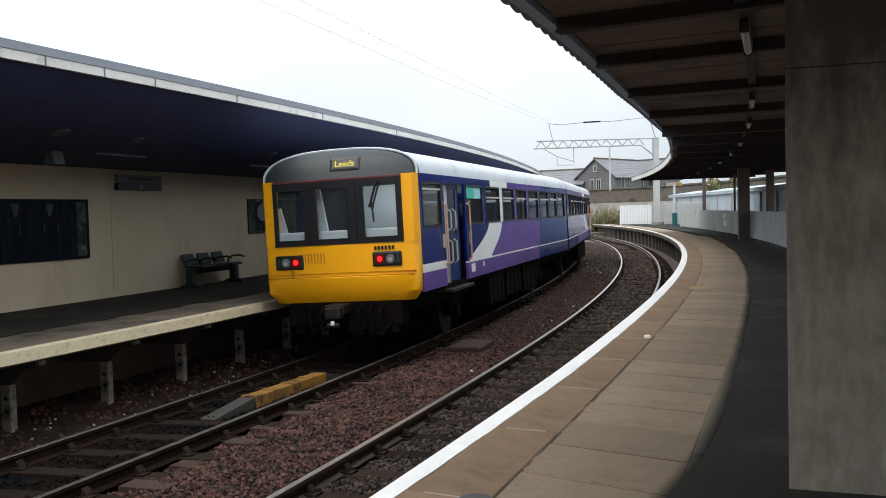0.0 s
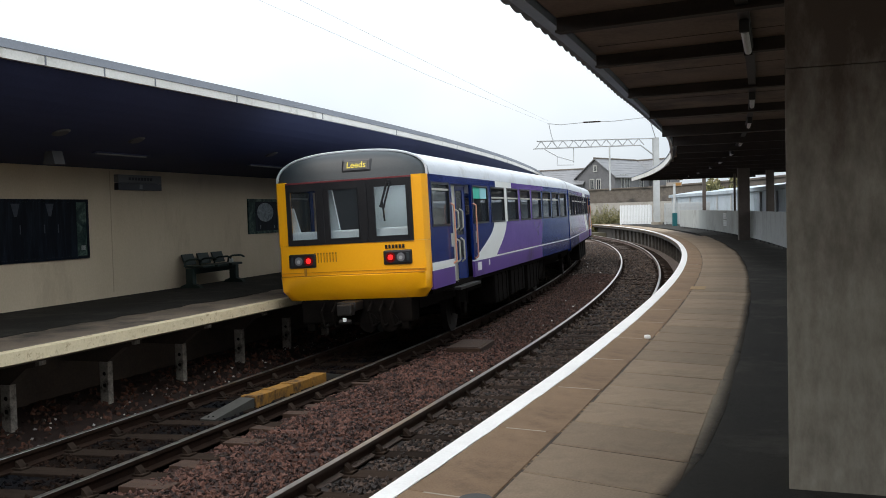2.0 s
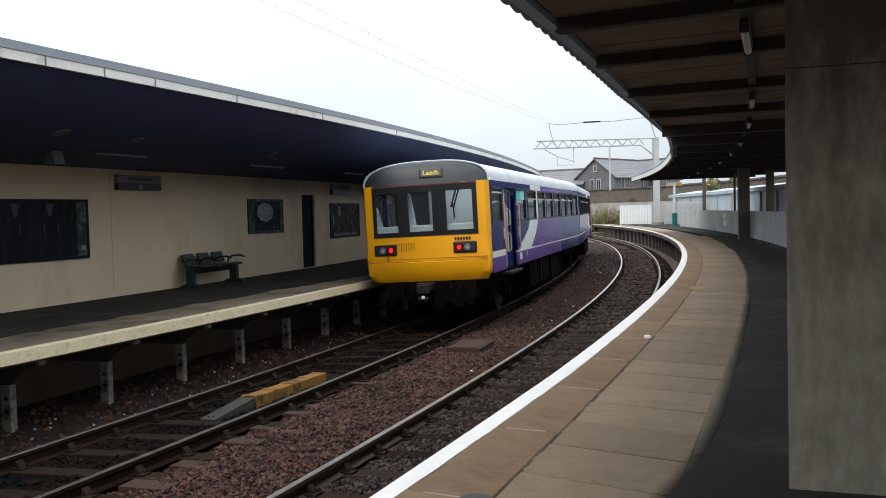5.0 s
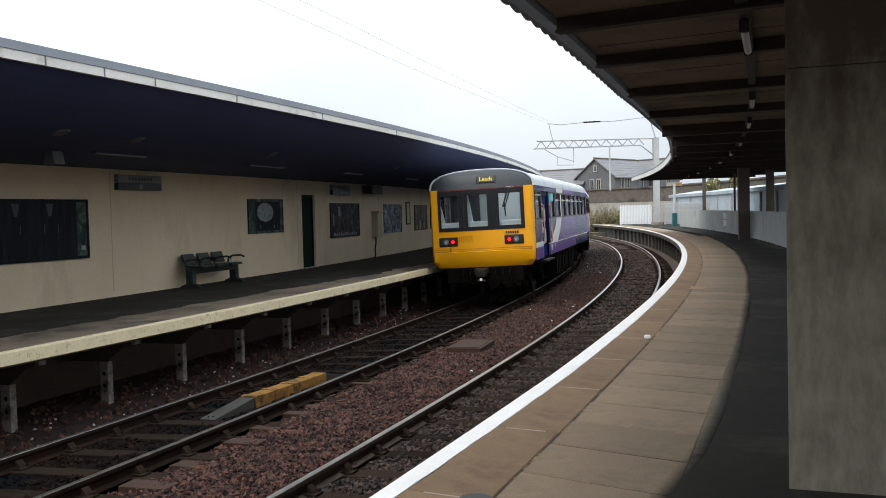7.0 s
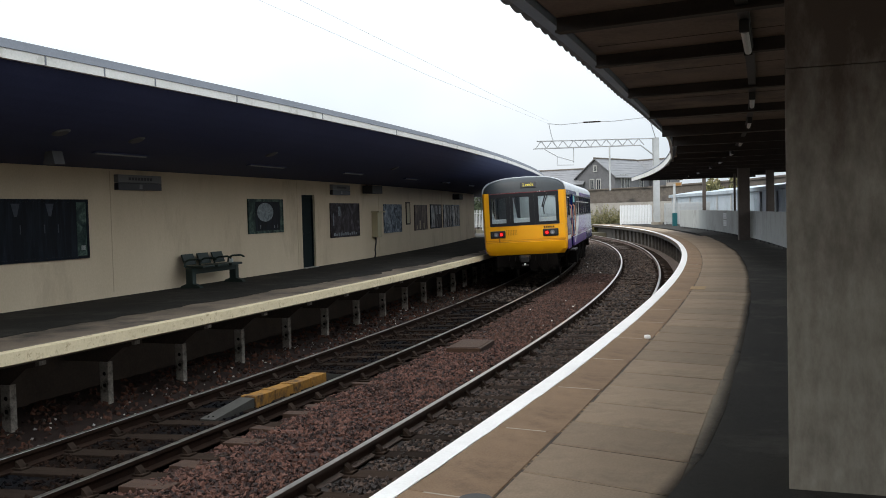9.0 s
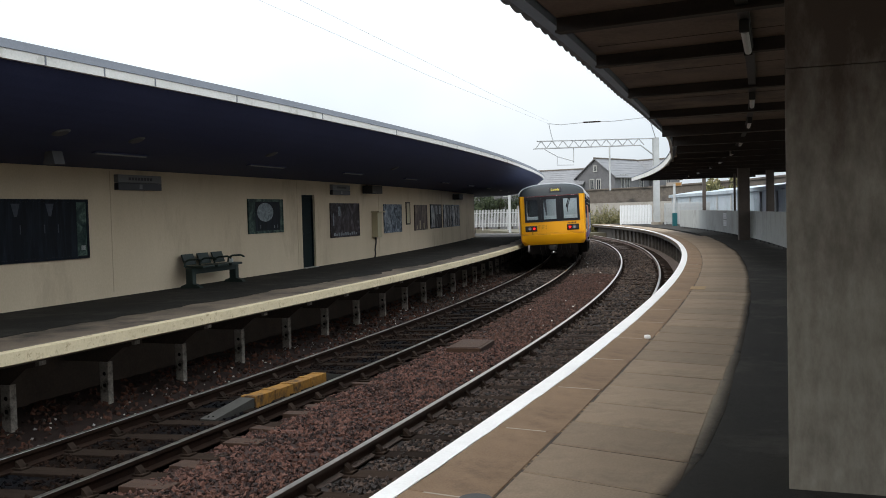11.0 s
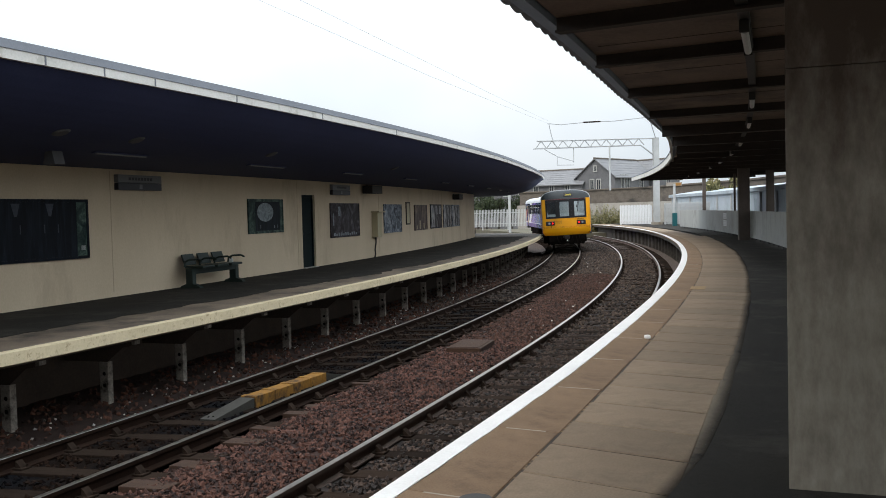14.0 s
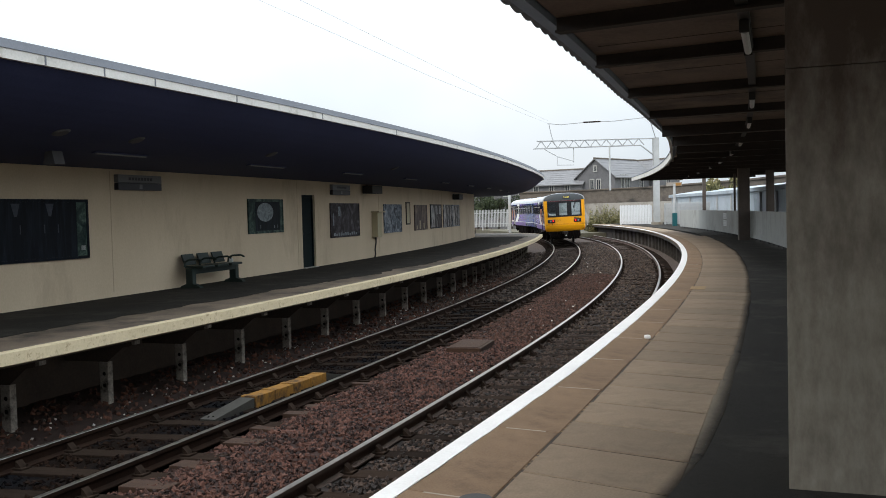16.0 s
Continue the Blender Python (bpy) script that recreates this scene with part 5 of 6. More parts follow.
for i, (x, y, h, sp) in enumerate(((4.4, 116, 4.6, 1.9), (7.0, 117, 4.8, 2.1), (1.5, 117, 4.9, 2.2), (5.7, 121, 5.3, 2.4), (9.0, 122, 5.0, 2.2), (-2, 121, 5.2, 2.5), (-6, 122, 5.4, 2.6))):
    tree("dark green tree behind the far fence", (x, y, 0), h, sp, LEAF_DARK, 10 + i)


def shrub(label, base, r, h, seed):
    rng = random.Random(seed)
    sh = thing("shrub", label, "shrub", "weeds by the wall", m=pose(*base))
    bm = bmesh.new()
    for _ in range(9):
        rod(bm, (rng.uniform(-0.3, 0.3) * r, rng.uniform(-0.3, 0.3) * r, 0), (rng.uniform(-1, 1) * r, rng.uniform(-1, 1) * r, h * rng.uniform(0.6, 1)), 0.02, 5, 0.006)
    part("stems", bm, BARK, sh)
    bm = bmesh.new()
    for _ in range(46):
        x, y, top = rng.gauss(0, 0.5) * r, rng.gauss(0, 0.35) * r, h * rng.uniform(0.35, 1.0) ** 1.2
        lean = rng.uniform(-0.25, 0.25) * r
        for k in range(4):
            leaf_cloud(bm, rng, (x + lean * k / 4, y, top * (0.3 + 0.23 * k)), (0.13 * r, 0.13 * r, top * 0.16), 16, 0.075)
    part("leaves", bm, LEAF, sh)


for i, (x, y, r, h) in enumerate(((13.9, 88, 0.8, 1.2), (14.9, 90, 1.0, 2.0), (16.1, 91, 1.0, 2.4), (17.2, 92, 0.8, 1.9), (12.6, 92, 0.9, 1.3), (11.0, 95, 1.0, 1.4))):
    shrub("straggly yellow-green weeds growing by the wall", (x, y, 0.2), r, h, 40 + i)
bm = bmesh.new()
prism(bm, [(9, 84), (16, 83.5), (24, 78), (24.5, 98), (16, 106), (4, 114)], "z", -0.6, 0.25)
solid("bank", bm, GRASS, "rough grassy bank at the foot of the wall", "ground", kind="structure")

# overhead line: mast, lattice beam, droppers, wires
mast = thing("mast", "pale square steel overhead-line mast with a lattice beam", "mast", m=pose(18.1, 79.5, 0.9))
bm = bmesh.new()
box(bm, -0.24, 0.24, -0.22, -0.18, 0, 7.35)
box(bm, -0.24, 0.24, 0.18, 0.22, 0, 7.35)
box(bm, -0.02, 0.02, -0.18, 0.18, 0, 7.35)
part("column", bm, GALV, mast)
bm = bmesh.new()
box(bm, -0.4, 0.4, -0.4, 0.4, -0.3, 0.25, 0.03)
part("footing", bm, CONCRETE, mast)
for nm, pts, r in (("top_chord", ((-10.1, -1.0, 7.22), (-0.2, 0, 7.3)), 0.06), ("bottom_chord", ((-10.4, -1.0, 6.6), (-1.3, -0.1, 6.75), (-0.2, 0, 5.9)), 0.06)):
    bm = bmesh.new()
    pipe(bm, pts, r, 6)
    part(nm, bm, MAST, mast)
for i in range(20):
    x0, x1 = -10.2 + i * 0.46, -10.2 + (i + 1) * 0.46
    za, zb = (6.61 + 0.008 * i, 7.22 + 0.004 * i) if i % 2 == 0 else (7.22 + 0.004 * i, 6.61 + 0.008 * i)
    bm = bmesh.new()
    rod(bm, (x0, -1.0 + 0.1 * (x0 + 10.2), za), (x1, -1.0 + 0.1 * (x1 + 10.2), zb), 0.045, 5)
    part("lattice_bar", bm, MAST, mast)
for x, z0, z1 in ((-7.0, 5.4, 6.65), (-4.0, 3.0, 6.7)):
    bm = bmesh.new()
    rod(bm, (x, -0.6, z0), (x, -0.6, z1), 0.04 if x < -5 else 0.08, 6)
    part("dropper", bm, GALV, mast)
bm = bmesh.new()
pipe(bm, [(-9.5, -1, 6.55), (-8.4, -1, 5.9), (-7.0, -0.7, 5.5)], 0.035, 6)
pipe(bm, [(-8.4, -1, 5.9), (-8.45, -1, 5.2), (-7.0, -0.7, 5.2)], 0.03, 6)
part("registration_arm", bm, MAST, mast)
arm = thing("line_bracket", "slender overhead-line bracket with a brown insulator", "overhead bracket", m=pose(8.2, 66, 0))
bm = bmesh.new()
pipe(bm, [(-0.7, 0, 8.42), (0.2, 0, 8.32), (2.0, 0, 8.45), (4.0, 0.2, 8.5), (6.5, 0.5, 8.75), (9.9, 13.5, 8.2)], 0.03, 6)
part("tube", bm, MAST, arm)
bm = bmesh.new()
for i in range(7):
    rod(bm, (1.85 + 0.16 * i, 0, 8.438 + 0.005 * i), (1.97 + 0.16 * i, 0, 8.442 + 0.005 * i), 0.055, 8)
rod(bm, (1.8, 0, 8.436), (3.0, 0, 8.472), 0.04, 6)
part("insulator", bm, RAIL_RUST, arm)
bm = bmesh.new()
pipe(bm, [(-0.6, 0, 8.4), (-0.45, 0, 7.6), (-0.25, 0, 7.0)], 0.03, 6)
part("dropper", bm, MAST, arm)
for a, b, c in (((7.55, 66, 8.42), (-0.39, 40, 8.17), (-12.9, 15, 10.6)), ((7.55, 66, 8.6), (4.1, 55, 8.66), (-8.5, 15, 9.1))):
    bm = bmesh.new()
    pipe(bm, (a, b, c), 0.0055, 5)
    solid("overhead_wire", bm, MAST, "thin overhead line wire against the sky", "wire", "overhead wires")
bm = bmesh.new()
box(bm, -0.12, 0.12, -0.12, 0.12, 0, 4.0, 0.01)
solid("pale_post", bm, GALV, "pale square post by the far fence", "post", m=pose(6.8, 95, 0.2))


# ---- things on the left building ----
def photo(name, stops, scale, stretch=(1, 1, 1), twist=1.0, seed=0.0):
    """Printed photograph: soft tonal masses with sharper detail over them."""
    m = bpy.data.materials.new(name)
    m.use_nodes = True
    n, l = m.node_tree.nodes, m.node_tree.links
    b = n["Principled BSDF"]
    tc, mp = n.new("ShaderNodeTexCoord"), n.new("ShaderNodeMapping")
    mp.inputs["Scale"].default_value, mp.inputs["Location"].default_value = stretch, (seed, seed * 0.7, seed * 1.3)
    l.new(tc.outputs["Object"], mp.inputs["Vector"])
    mass, detail = n.new("ShaderNodeTexNoise"), n.new("ShaderNodeTexNoise")
    for node, k, d in ((mass, scale, 2), (detail, scale * 5, 5)):
        node.inputs["Scale"].default_value, node.inputs["Detail"].default_value, node.inputs["Distortion"].default_value = k, d, twist
        l.new(mp.outputs["Vector"], node.inputs["Vector"])
    both = n.new("ShaderNodeMath")
    both.operation = "MULTIPLY_ADD"
    both.inputs[1].default_value = 0.68
    part_ = n.new("ShaderNodeMath")
    part_.operation = "MULTIPLY"
    part_.inputs[1].default_value = 0.32
    l.new(detail.outputs["Fac"], part_.inputs[0])
    l.new(mass.outputs["Fac"], both.inputs[0])
    l.new(part_.outputs[0], both.inputs[2])
    cr = n.new("ShaderNodeValToRGB")
    while len(cr.color_ramp.elements) < len(stops):
        cr.color_ramp.elements.new(0.5)
    for e, (at_, col) in zip(cr.color_ramp.elements, stops):
        e.position, e.color = at_, (*col, 1)
    l.new(both.outputs[0], cr.inputs["Fac"])
    l.new(cr.outputs["Color"], b.inputs["Base Color"])
    b.inputs["Roughness"].default_value, b.inputs["IOR"].default_value = 0.5, 1.2
    return m


POSTER_DARK = photo("dark_photo_print", ((0.3, (0.0015, 0.002, 0.004)), (0.5, (0.004, 0.006, 0.0105)), (0.62, (0.009, 0.013, 0.021)), (0.75, (0.02, 0.026, 0.036))), 2.0, (5, 5, 0.5), 0.4)
POSTER_GREEN = photo("green_black_print", ((0.35, (0.009, 0.02, 0.02)), (0.5, (0.03, 0.052, 0.046)), (0.6, (0.075, 0.115, 0.095)), (0.7, (0.15, 0.19, 0.15))), 3.0, (1, 1, 1), 1.5, 3)
POSTER_BLUE = photo("blue_grey_print", ((0.36, (0.02, 0.028, 0.04)), (0.46, (0.07, 0.09, 0.12)), (0.54, (0.16, 0.19, 0.23)), (0.64, (0.34, 0.37, 0.4))), 2.6, (1, 1, 1), 2.0, 7)
POSTER_RED = photo("dark_red_brown_print", ((0.36, (0.01, 0.008, 0.01)), (0.48, (0.03, 0.022, 0.025)), (0.57, (0.06, 0.055, 0.065)), (0.68, (0.14, 0.13, 0.14))), 2.4, (1, 1, 1), 1.6, 11)
POSTER_BROWN = photo("brown_streaked_print", ((0.36, (0.03, 0.02, 0.017)), (0.48, (0.075, 0.055, 0.05)), (0.57, (0.13, 0.1, 0.09)), (0.68, (0.3, 0.22, 0.14))), 2.2, (1.5, 1.5, 0.5), 1.2, 5)
POSTER_MONO = photo("black_white_print", ((0.38, (0.01, 0.01, 0.012)), (0.47, (0.05, 0.05, 0.055)), (0.53, (0.24, 0.24, 0.25)), (0.62, (0.5, 0.5, 0.5))), 2.0, (1.6, 1.6, 0.55), 1.2, 9)
DISC = photo("pale_disc_print", ((0.35, (0.11, 0.135, 0.15)), (0.5, (0.19, 0.22, 0.24)), (0.65, (0.29, 0.32, 0.34))), 6.0, (1, 1, 1), 2.0, 2)
POSTER_GREY = surface("pale_grey_print", (0.2, 0.2, 0.2), (0.36, 0.36, 0.36), 4.0, (0.2, 0.4), 0.0, 14)
PALE_PRINT = surface("pale_print", (0.35, 0.36, 0.36), (0.5, 0.5, 0.5), 4.0, (0.3, 0.5), 0.0, 14)
PALE_STREAK = surface("faint_blue_print", (0.035, 0.042, 0.055), (0.08, 0.09, 0.11), 4.0, (0.5, 0.7), 0.0, 20, ior=1.2)
SIGN_PALE = surface("sign_pale_face", (0.13, 0.13, 0.14), (0.19, 0.19, 0.2), 2.0, (0.4, 0.6), 0.0, 20)
SIGN_DARK = plain("sign_dark_band", (0.012, 0.012, 0.02), 0.4)
GREEN_PAINT = surface("dark_green_bench_paint", (0.005, 0.012, 0.01), (0.011, 0.024, 0.02), 4.0, (0.45, 0.7), 0.1, 40)
DOOR_PAINT = surface("dark_green_door_paint", (0.004, 0.008, 0.009), (0.009, 0.017, 0.019), 2.0, (0.6, 0.8), 0.1, 30, ior=1.2)
CABINET = surface("cream_cabinet_paint", (0.36, 0.32, 0.2), (0.46, 0.41, 0.28), 3.0, (0.5, 0.7), 0.1, 30)
TUBE = surface("unlit_tube_diffuser", (0.38, 0.38, 0.38), (0.5, 0.5, 0.5), 3.0, (0.3, 0.5), 0.0, 20)


def on_wall(s0, s1, z0, z1, proud=0.0):
    """Pose on the building wall: local x along the wall, z up, y out of it towards the track."""
    m = stand((s0 + s1) / 2, WALL_O + proud, (z0 + z1) / 2)
    return m @ pose(0, 0, 0, 0, 0, -90), s1 - s0, z1 - z0


def poster(s0, s1, z0, z1, material, rim, label, marks=()):
    m, w, h = on_wall(s0, s1, z0, z1)
    p = thing("poster", label, "poster", "posters on the wall", m=m)
    bm = bmesh.new()
    box(bm, -w / 2 + 0.04, w / 2 - 0.04, 0.0, 0.022, -h / 2 + 0.04, h / 2 - 0.04)
    part("print", bm, material, p)
    bm = bmesh.new()
    for q in ((-w / 2, -w / 2 + 0.05, -h / 2, h / 2), (w / 2 - 0.05, w / 2, -h / 2, h / 2), (-w / 2, w / 2, -h / 2, -h / 2 + 0.05), (-w / 2, w / 2, h / 2 - 0.05, h / 2)):
        box(bm, q[0], q[1], 0.0, 0.035, q[2], q[3])
    part("frame", bm, rim, p)
    for name, x0, x1, a, b, mt in marks:
        bm = bmesh.new()
        box(bm, -x1 * w, -x0 * w, 0.02, 0.026, a * h, b * h)
        part(name, bm, mt, p)
    return p


board = poster(-2.6, 3.07, 1.73, 2.81, POSTER_DARK, POSTER_DARK, "wide dark blue-black framed photograph board on the cream wall",
               [("pale_streak", x, x + 0.0035, -0.05, 0.09, PALE_STREAK) for x in (-0.36, -0.345, -0.17, -0.155, 0.02, 0.035, 0.11, 0.2, 0.3, 0.36)] +
               [("green_margin", 0.445, 0.49, -0.48, 0.48, POSTER_GREEN), ("corner_note", 0.462, 0.482, -0.36, -0.28, POSTER_GREY)])
for x in (-1.2, 0.1, 1.05, 1.85):
    bm = bmesh.new()
    prism(bm, [(-x - 0.1, 0.46), (-x + 0.1, 0.46), (-x + 0.03, 0.24), (-x - 0.03, 0.24)], "y", 0.02, 0.026)
    part("light_cone", bm, PALE_STREAK, board)
p2 = poster(9.3, 11.25, 1.99, 2.86, POSTER_GREEN, POSTER_GREEN, "square green-black poster with a pale disc",
            [("dark_ground", -0.3, 0.4, -0.42, 0.42, POSTER_DARK)] + [("pale_mark", x, x + 0.02, -0.36, -0.26, DISC) for x in (-0.18, 0.22, 0.3)])
bm = bmesh.new()
prism(bm, [(0.06 + 0.45 * math.cos(i * math.pi / 16), 0.1 + 0.24 * math.sin(i * math.pi / 16)) for i in range(32)], "y", 0.02, 0.03)
part("disc", bm, DISC, p2)
poster(14.68, 17.25, 1.72, 2.77, POSTER_RED, POSTER_RED, "dark plum-grey poster with pale lower lettering bars", [("bar", -0.4 + 0.075 * i, -0.35 + 0.075 * i, -0.45, -0.36 - 0.03 * (i % 3 == 1), DISC) for i in range(11)] + [("pale_shape", -0.24, -0.17, 0.12, 0.4, DISC), ("pale_shape", -0.42, -0.39, -0.15, 0.2, DISC)])
poster(20.07, 22.4, 1.72, 2.75, POSTER_BLUE, POSTER_BLUE, "blue-grey film-style poster on the wall")
poster(23.15, 23.75, 1.97, 2.84, CABINET, BEAM, "narrow dark-framed notice on the wall")
poster(24.5, 26.75, 1.71, 2.74, POSTER_BROWN, POSTER_BROWN, "brown-grey poster with pale orange streaks", [("pale_streak", -0.12, -0.05, -0.46, -0.12, CABINET), ("pale_streak", 0.2, 0.26, -0.46, -0.24, CABINET), ("pale_streak", -0.34, -0.3, -0.46, -0.3, CABINET)])
poster(27.5, 29.95, 1.72, 2.77, POSTER_MONO, POSTER_DARK, "black and grey photograph poster on the wall", [("dark_shape", 0.1, 0.42, -0.45, 0.1, POSTER_RED)])
poster(30.5, 32.7, 1.71, 2.77, POSTER_MONO, POSTER_MONO, "tall black and white photograph poster on the wall")
poster(32.95, 35.2, 1.71, 2.77, POSTER_MONO, POSTER_BLUE, "wide black and white photograph board on the wall")


def name_sign(s0, s1, z0, z1, label):
    m, w, h = on_wall(s0, s1, z0, z1, 0.0)
    sg = thing("station_sign", label, "sign", "station signs", m=m)
    bm = bmesh.new()
    box(bm, -w / 2, w / 2, 0, 0.1, -h * 0.02, h / 2, 0.008)
    part("name_panel", bm, SIGN_PALE, sg)
    bm = bmesh.new()
    box(bm, -w / 2, w / 2, 0, 0.1, -h / 2, -h * 0.04, 0.008)
    part("lower_panel", bm, SIGN_DARK, sg)
    for i in range(8):
        bm = bmesh.new()
        box(bm, -w * 0.27 + i * w * 0.07, -w * 0.22 + i * w * 0.07, 0.1, 0.104, h * 0.14, h * 0.33)
        part("name_bar", bm, SIGN_DARK, sg)
    bm = bmesh.new()
    box(bm, -0.05, 0.05, 0.1, 0.104, -h * 0.42, -h * 0.12)
    part("platform_mark", bm, SIGN_PALE, sg)
    return sg


name_sign(4.0, 5.42, 3.0, 3.3, "pale station name sign with a dark lower band on the wall")
name_sign(14.73, 16.23, 3.02, 3.33, "small pale station name sign with a dark lower band")
m, w, h = on_wall(17.3, 19.0, 3.1, 3.34)
mon = thing("wall_unit", "dark box-shaped display unit fixed under the canopy", "display", m=m)
bm = bmesh.new()
box(bm, -0.55, 0.55, 0.05, 0.4, -0.13, 0.13, 0.02)
part("casing", bm, STEEL_DARK, mon)
bm = bmesh.new()
box(bm, -0.05, 0.05, 0.0, 0.06, -0.1, 0.16)
part("bracket", bm, STEEL_DARK, mon)
m, w, h = on_wall(33.0, 34.0, 3.0, 3.3)
mon2 = copy_thing(mon, m)
m, w, h = on_wall(18.65, 19.15, 1.61, 2.47)
cab_ = thing("wall_cabinet", "tall cream service cabinet with a cable on the wall", "cabinet", m=m)
bm = bmesh.new()
box(bm, -0.24, 0.24, 0, 0.22, -0.42, 0.42, 0.015)
part("casing", bm, CABINET, cab_)
bm = bmesh.new()
box(bm, -0.42, 0.3, 0, 0.3, 0.42, 0.47, 0.01)
part("hood", bm, CABINET, cab_)
bm = bmesh.new()
pipe(bm, [(0.0, 0.06, -0.42), (-0.04, 0.05, -0.6), (0.03, 0.03, -0.85), (-0.02, 0.03, -1.0), (0.06, 0.03, -1.1)], 0.025, 8)
part("cable", bm, STEEL_DARK, cab_)
bm = bmesh.new()
box(bm, -0.3, -0.24, 0.05, 0.2, -0.05, 0.02, 0.01)
part("handle", bm, STEEL_DARK, cab_)

# door in its opening
dm = stand(sum(DOOR_S) / 2, WALL_O - 0.12, DECK_L) @ pose(0, 0, 0, 0, 0, -90)
dr = thing("door_1", "narrow dark green painted door, closed, set in the wall", "door", kind="structure", m=dm)
dw = (DOOR_S[1] - DOOR_S[0]) / 2
bm = bmesh.new()
box(bm, -dw + 0.06, dw - 0.06, -0.02, 0.025, 0.02, 2.0)
part("leaf", bm, DOOR_PAINT, dr)
for z0, z1 in ((0.15, 0.85), (1.0, 1.85)):
    bm = bmesh.new()
    box(bm, -dw + 0.18, dw - 0.18, 0.024, 0.034, z0, z1, 0.004)
    part("raised_panel", bm, DOOR_PAINT, dr)
bm = bmesh.new()
box(bm, -dw, -dw + 0.06, -0.05, 0.06, 0.02, 2.06)
box(bm, dw - 0.06, dw, -0.05, 0.06, 0.02, 2.06)
box(bm, -dw, dw, -0.05, 0.06, 2.0, 2.07)
part("frame", bm, DOOR_PAINT, dr)
bm = bmesh.new()
rod(bm, (dw - 0.16, 0.03, 0.98), (dw - 0.16, 0.08, 0.98), 0.025, 10)
part("knob", bm, T_METAL, dr)
bm = bmesh.new()
box(bm, -dw, dw, -0.05, 0.2, -0.02, 0.02, 0.005)
part("sill", bm, CONCRETE_PALE, dr)

# bench of three seats
bmx = stand(6.85, WALL_O + 0.42, DECK_L) @ pose(0, 0, 0, 0, 0, -90)
bench = thing("bench", "dark green metal three-seat bench against the cream wall", "bench", m=bmx)
for x in (-0.9, 0.9):
    bm = bmesh.new()
    prism(bm, [(-0.26, 0.0), (0.26, 0.0), (0.2, 0.06), (0.07, 0.1), (0.07, 0.42), (-0.09, 0.42), (-0.09, 0.1), (-0.2, 0.06)], "x", x - 0.07, x + 0.07)
    part("leg", bm, GREEN_PAINT, bench)
bm = bmesh.new()
box(bm, -0.97, 0.97, -0.08, 0.06, 0.3, 0.42, 0.01)
part("beam", bm, GREEN_PAINT, bench)
for i in range(3):
    x = -0.6 + 0.6 * i
    bm = bmesh.new()
    box(bm, x - 0.24, x + 0.24, -0.2, 0.25, 0.42, 0.47, 0.015)
    part("seat", bm, GREEN_PAINT, bench)
    bm = bmesh.new()
    box(bm, -0.22, 0.22, -0.02, 0.02, 0.0, 0.25, 0.012)
    part("backrest", bm, GREEN_PAINT, bench, m=pose(x, -0.2, 0.48, 20))
for x in (-0.9, -0.3, 0.3, 0.9):
    bm = bmesh.new()
    pipe(bm, [(x, -0.16, 0.45), (x, -0.14, 0.56), (x, -0.04, 0.61), (x, 0.18, 0.62), (x, 0.27, 0.58)], 0.022, 8)
    part("armrest", bm, GREEN_PAINT, bench)
bm = bmesh.new()
box(bm, -0.06, 0.06, -0.04, 0.04, 0, 0.09, 0.025)
solid("crumpled_paper", bm, PALE_PRINT, "small crumpled white paper lying on the bench", "litter", m=bmx @ pose(-0.6, 0.1, 0.47, 0, 0, 20))

# lights under the canopies
SPEAKER = surface("grimy_grey_lamp_body", (0.05, 0.05, 0.056), (0.08, 0.079, 0.086), 3.0, (0.5, 0.8), 0.1, 30)
TUBE_DIM = surface("grimy_tube_diffuser", (0.12, 0.125, 0.14), (0.19, 0.195, 0.21), 3.0, (0.4, 0.6), 0.0, 20)


def slim_light(m, ln, label):
    t = thing("batten_light", label, "ceiling light", "slim soffit lights", m=m)
    bm = bmesh.new()
    box(bm, -0.05, 0.05, -ln / 2, ln / 2, -0.018, 0.0, 0.004)
    part("casing", bm, SOFFIT_DARK, t)
    bm = bmesh.new()
    box(bm, -0.028, 0.028, -ln / 2 + 0.05, ln / 2 - 0.05, -0.03, -0.017, 0.006)
    part("diffuser", bm, TUBE_DIM, t, "grimy unlit diffuser")
    return t


def tube_light(m, ln, label):
    t = thing("tube_light", label, "ceiling light", "platform tube lights", m=m)
    bm = bmesh.new()
    box(bm, -0.045, 0.045, -ln / 2, ln / 2, -0.05, 0.0, 0.01)
    part("casing", bm, STEEL_DARK, t)
    bm = bmesh.new()
    rod(bm, (0, -ln / 2 + 0.04, -0.085), (0, ln / 2 - 0.04, -0.075), 0.036, 12)
    part("diffuser", bm, TUBE, t, "unlit white tube")
    for y in (-ln / 2, ln / 2):
        bm = bmesh.new()
        box(bm, -0.045, 0.045, y - 0.025, y + 0.025, -0.115, 0.0, 0.01)
        part("end_cap", bm, STEEL_DARK, t)
    return t


for s0, s1 in ((0.75, 2.1), (5.5, 7.1), (10.45, 11.8), (15.6, 16.95), (20.3, 21.4), (25.2, 26.4), (30.2, 31.4), (35.2, 36.4), (40, 41.2)):
    slim_light(stand((s0 + s1) / 2, -2.4, soffit_left_z(-2.4) - 0.004) @ pose(0, 0, 0, 0, -10.4, 0), s1 - s0, "slim grimy unlit batten light under the dark soffit")
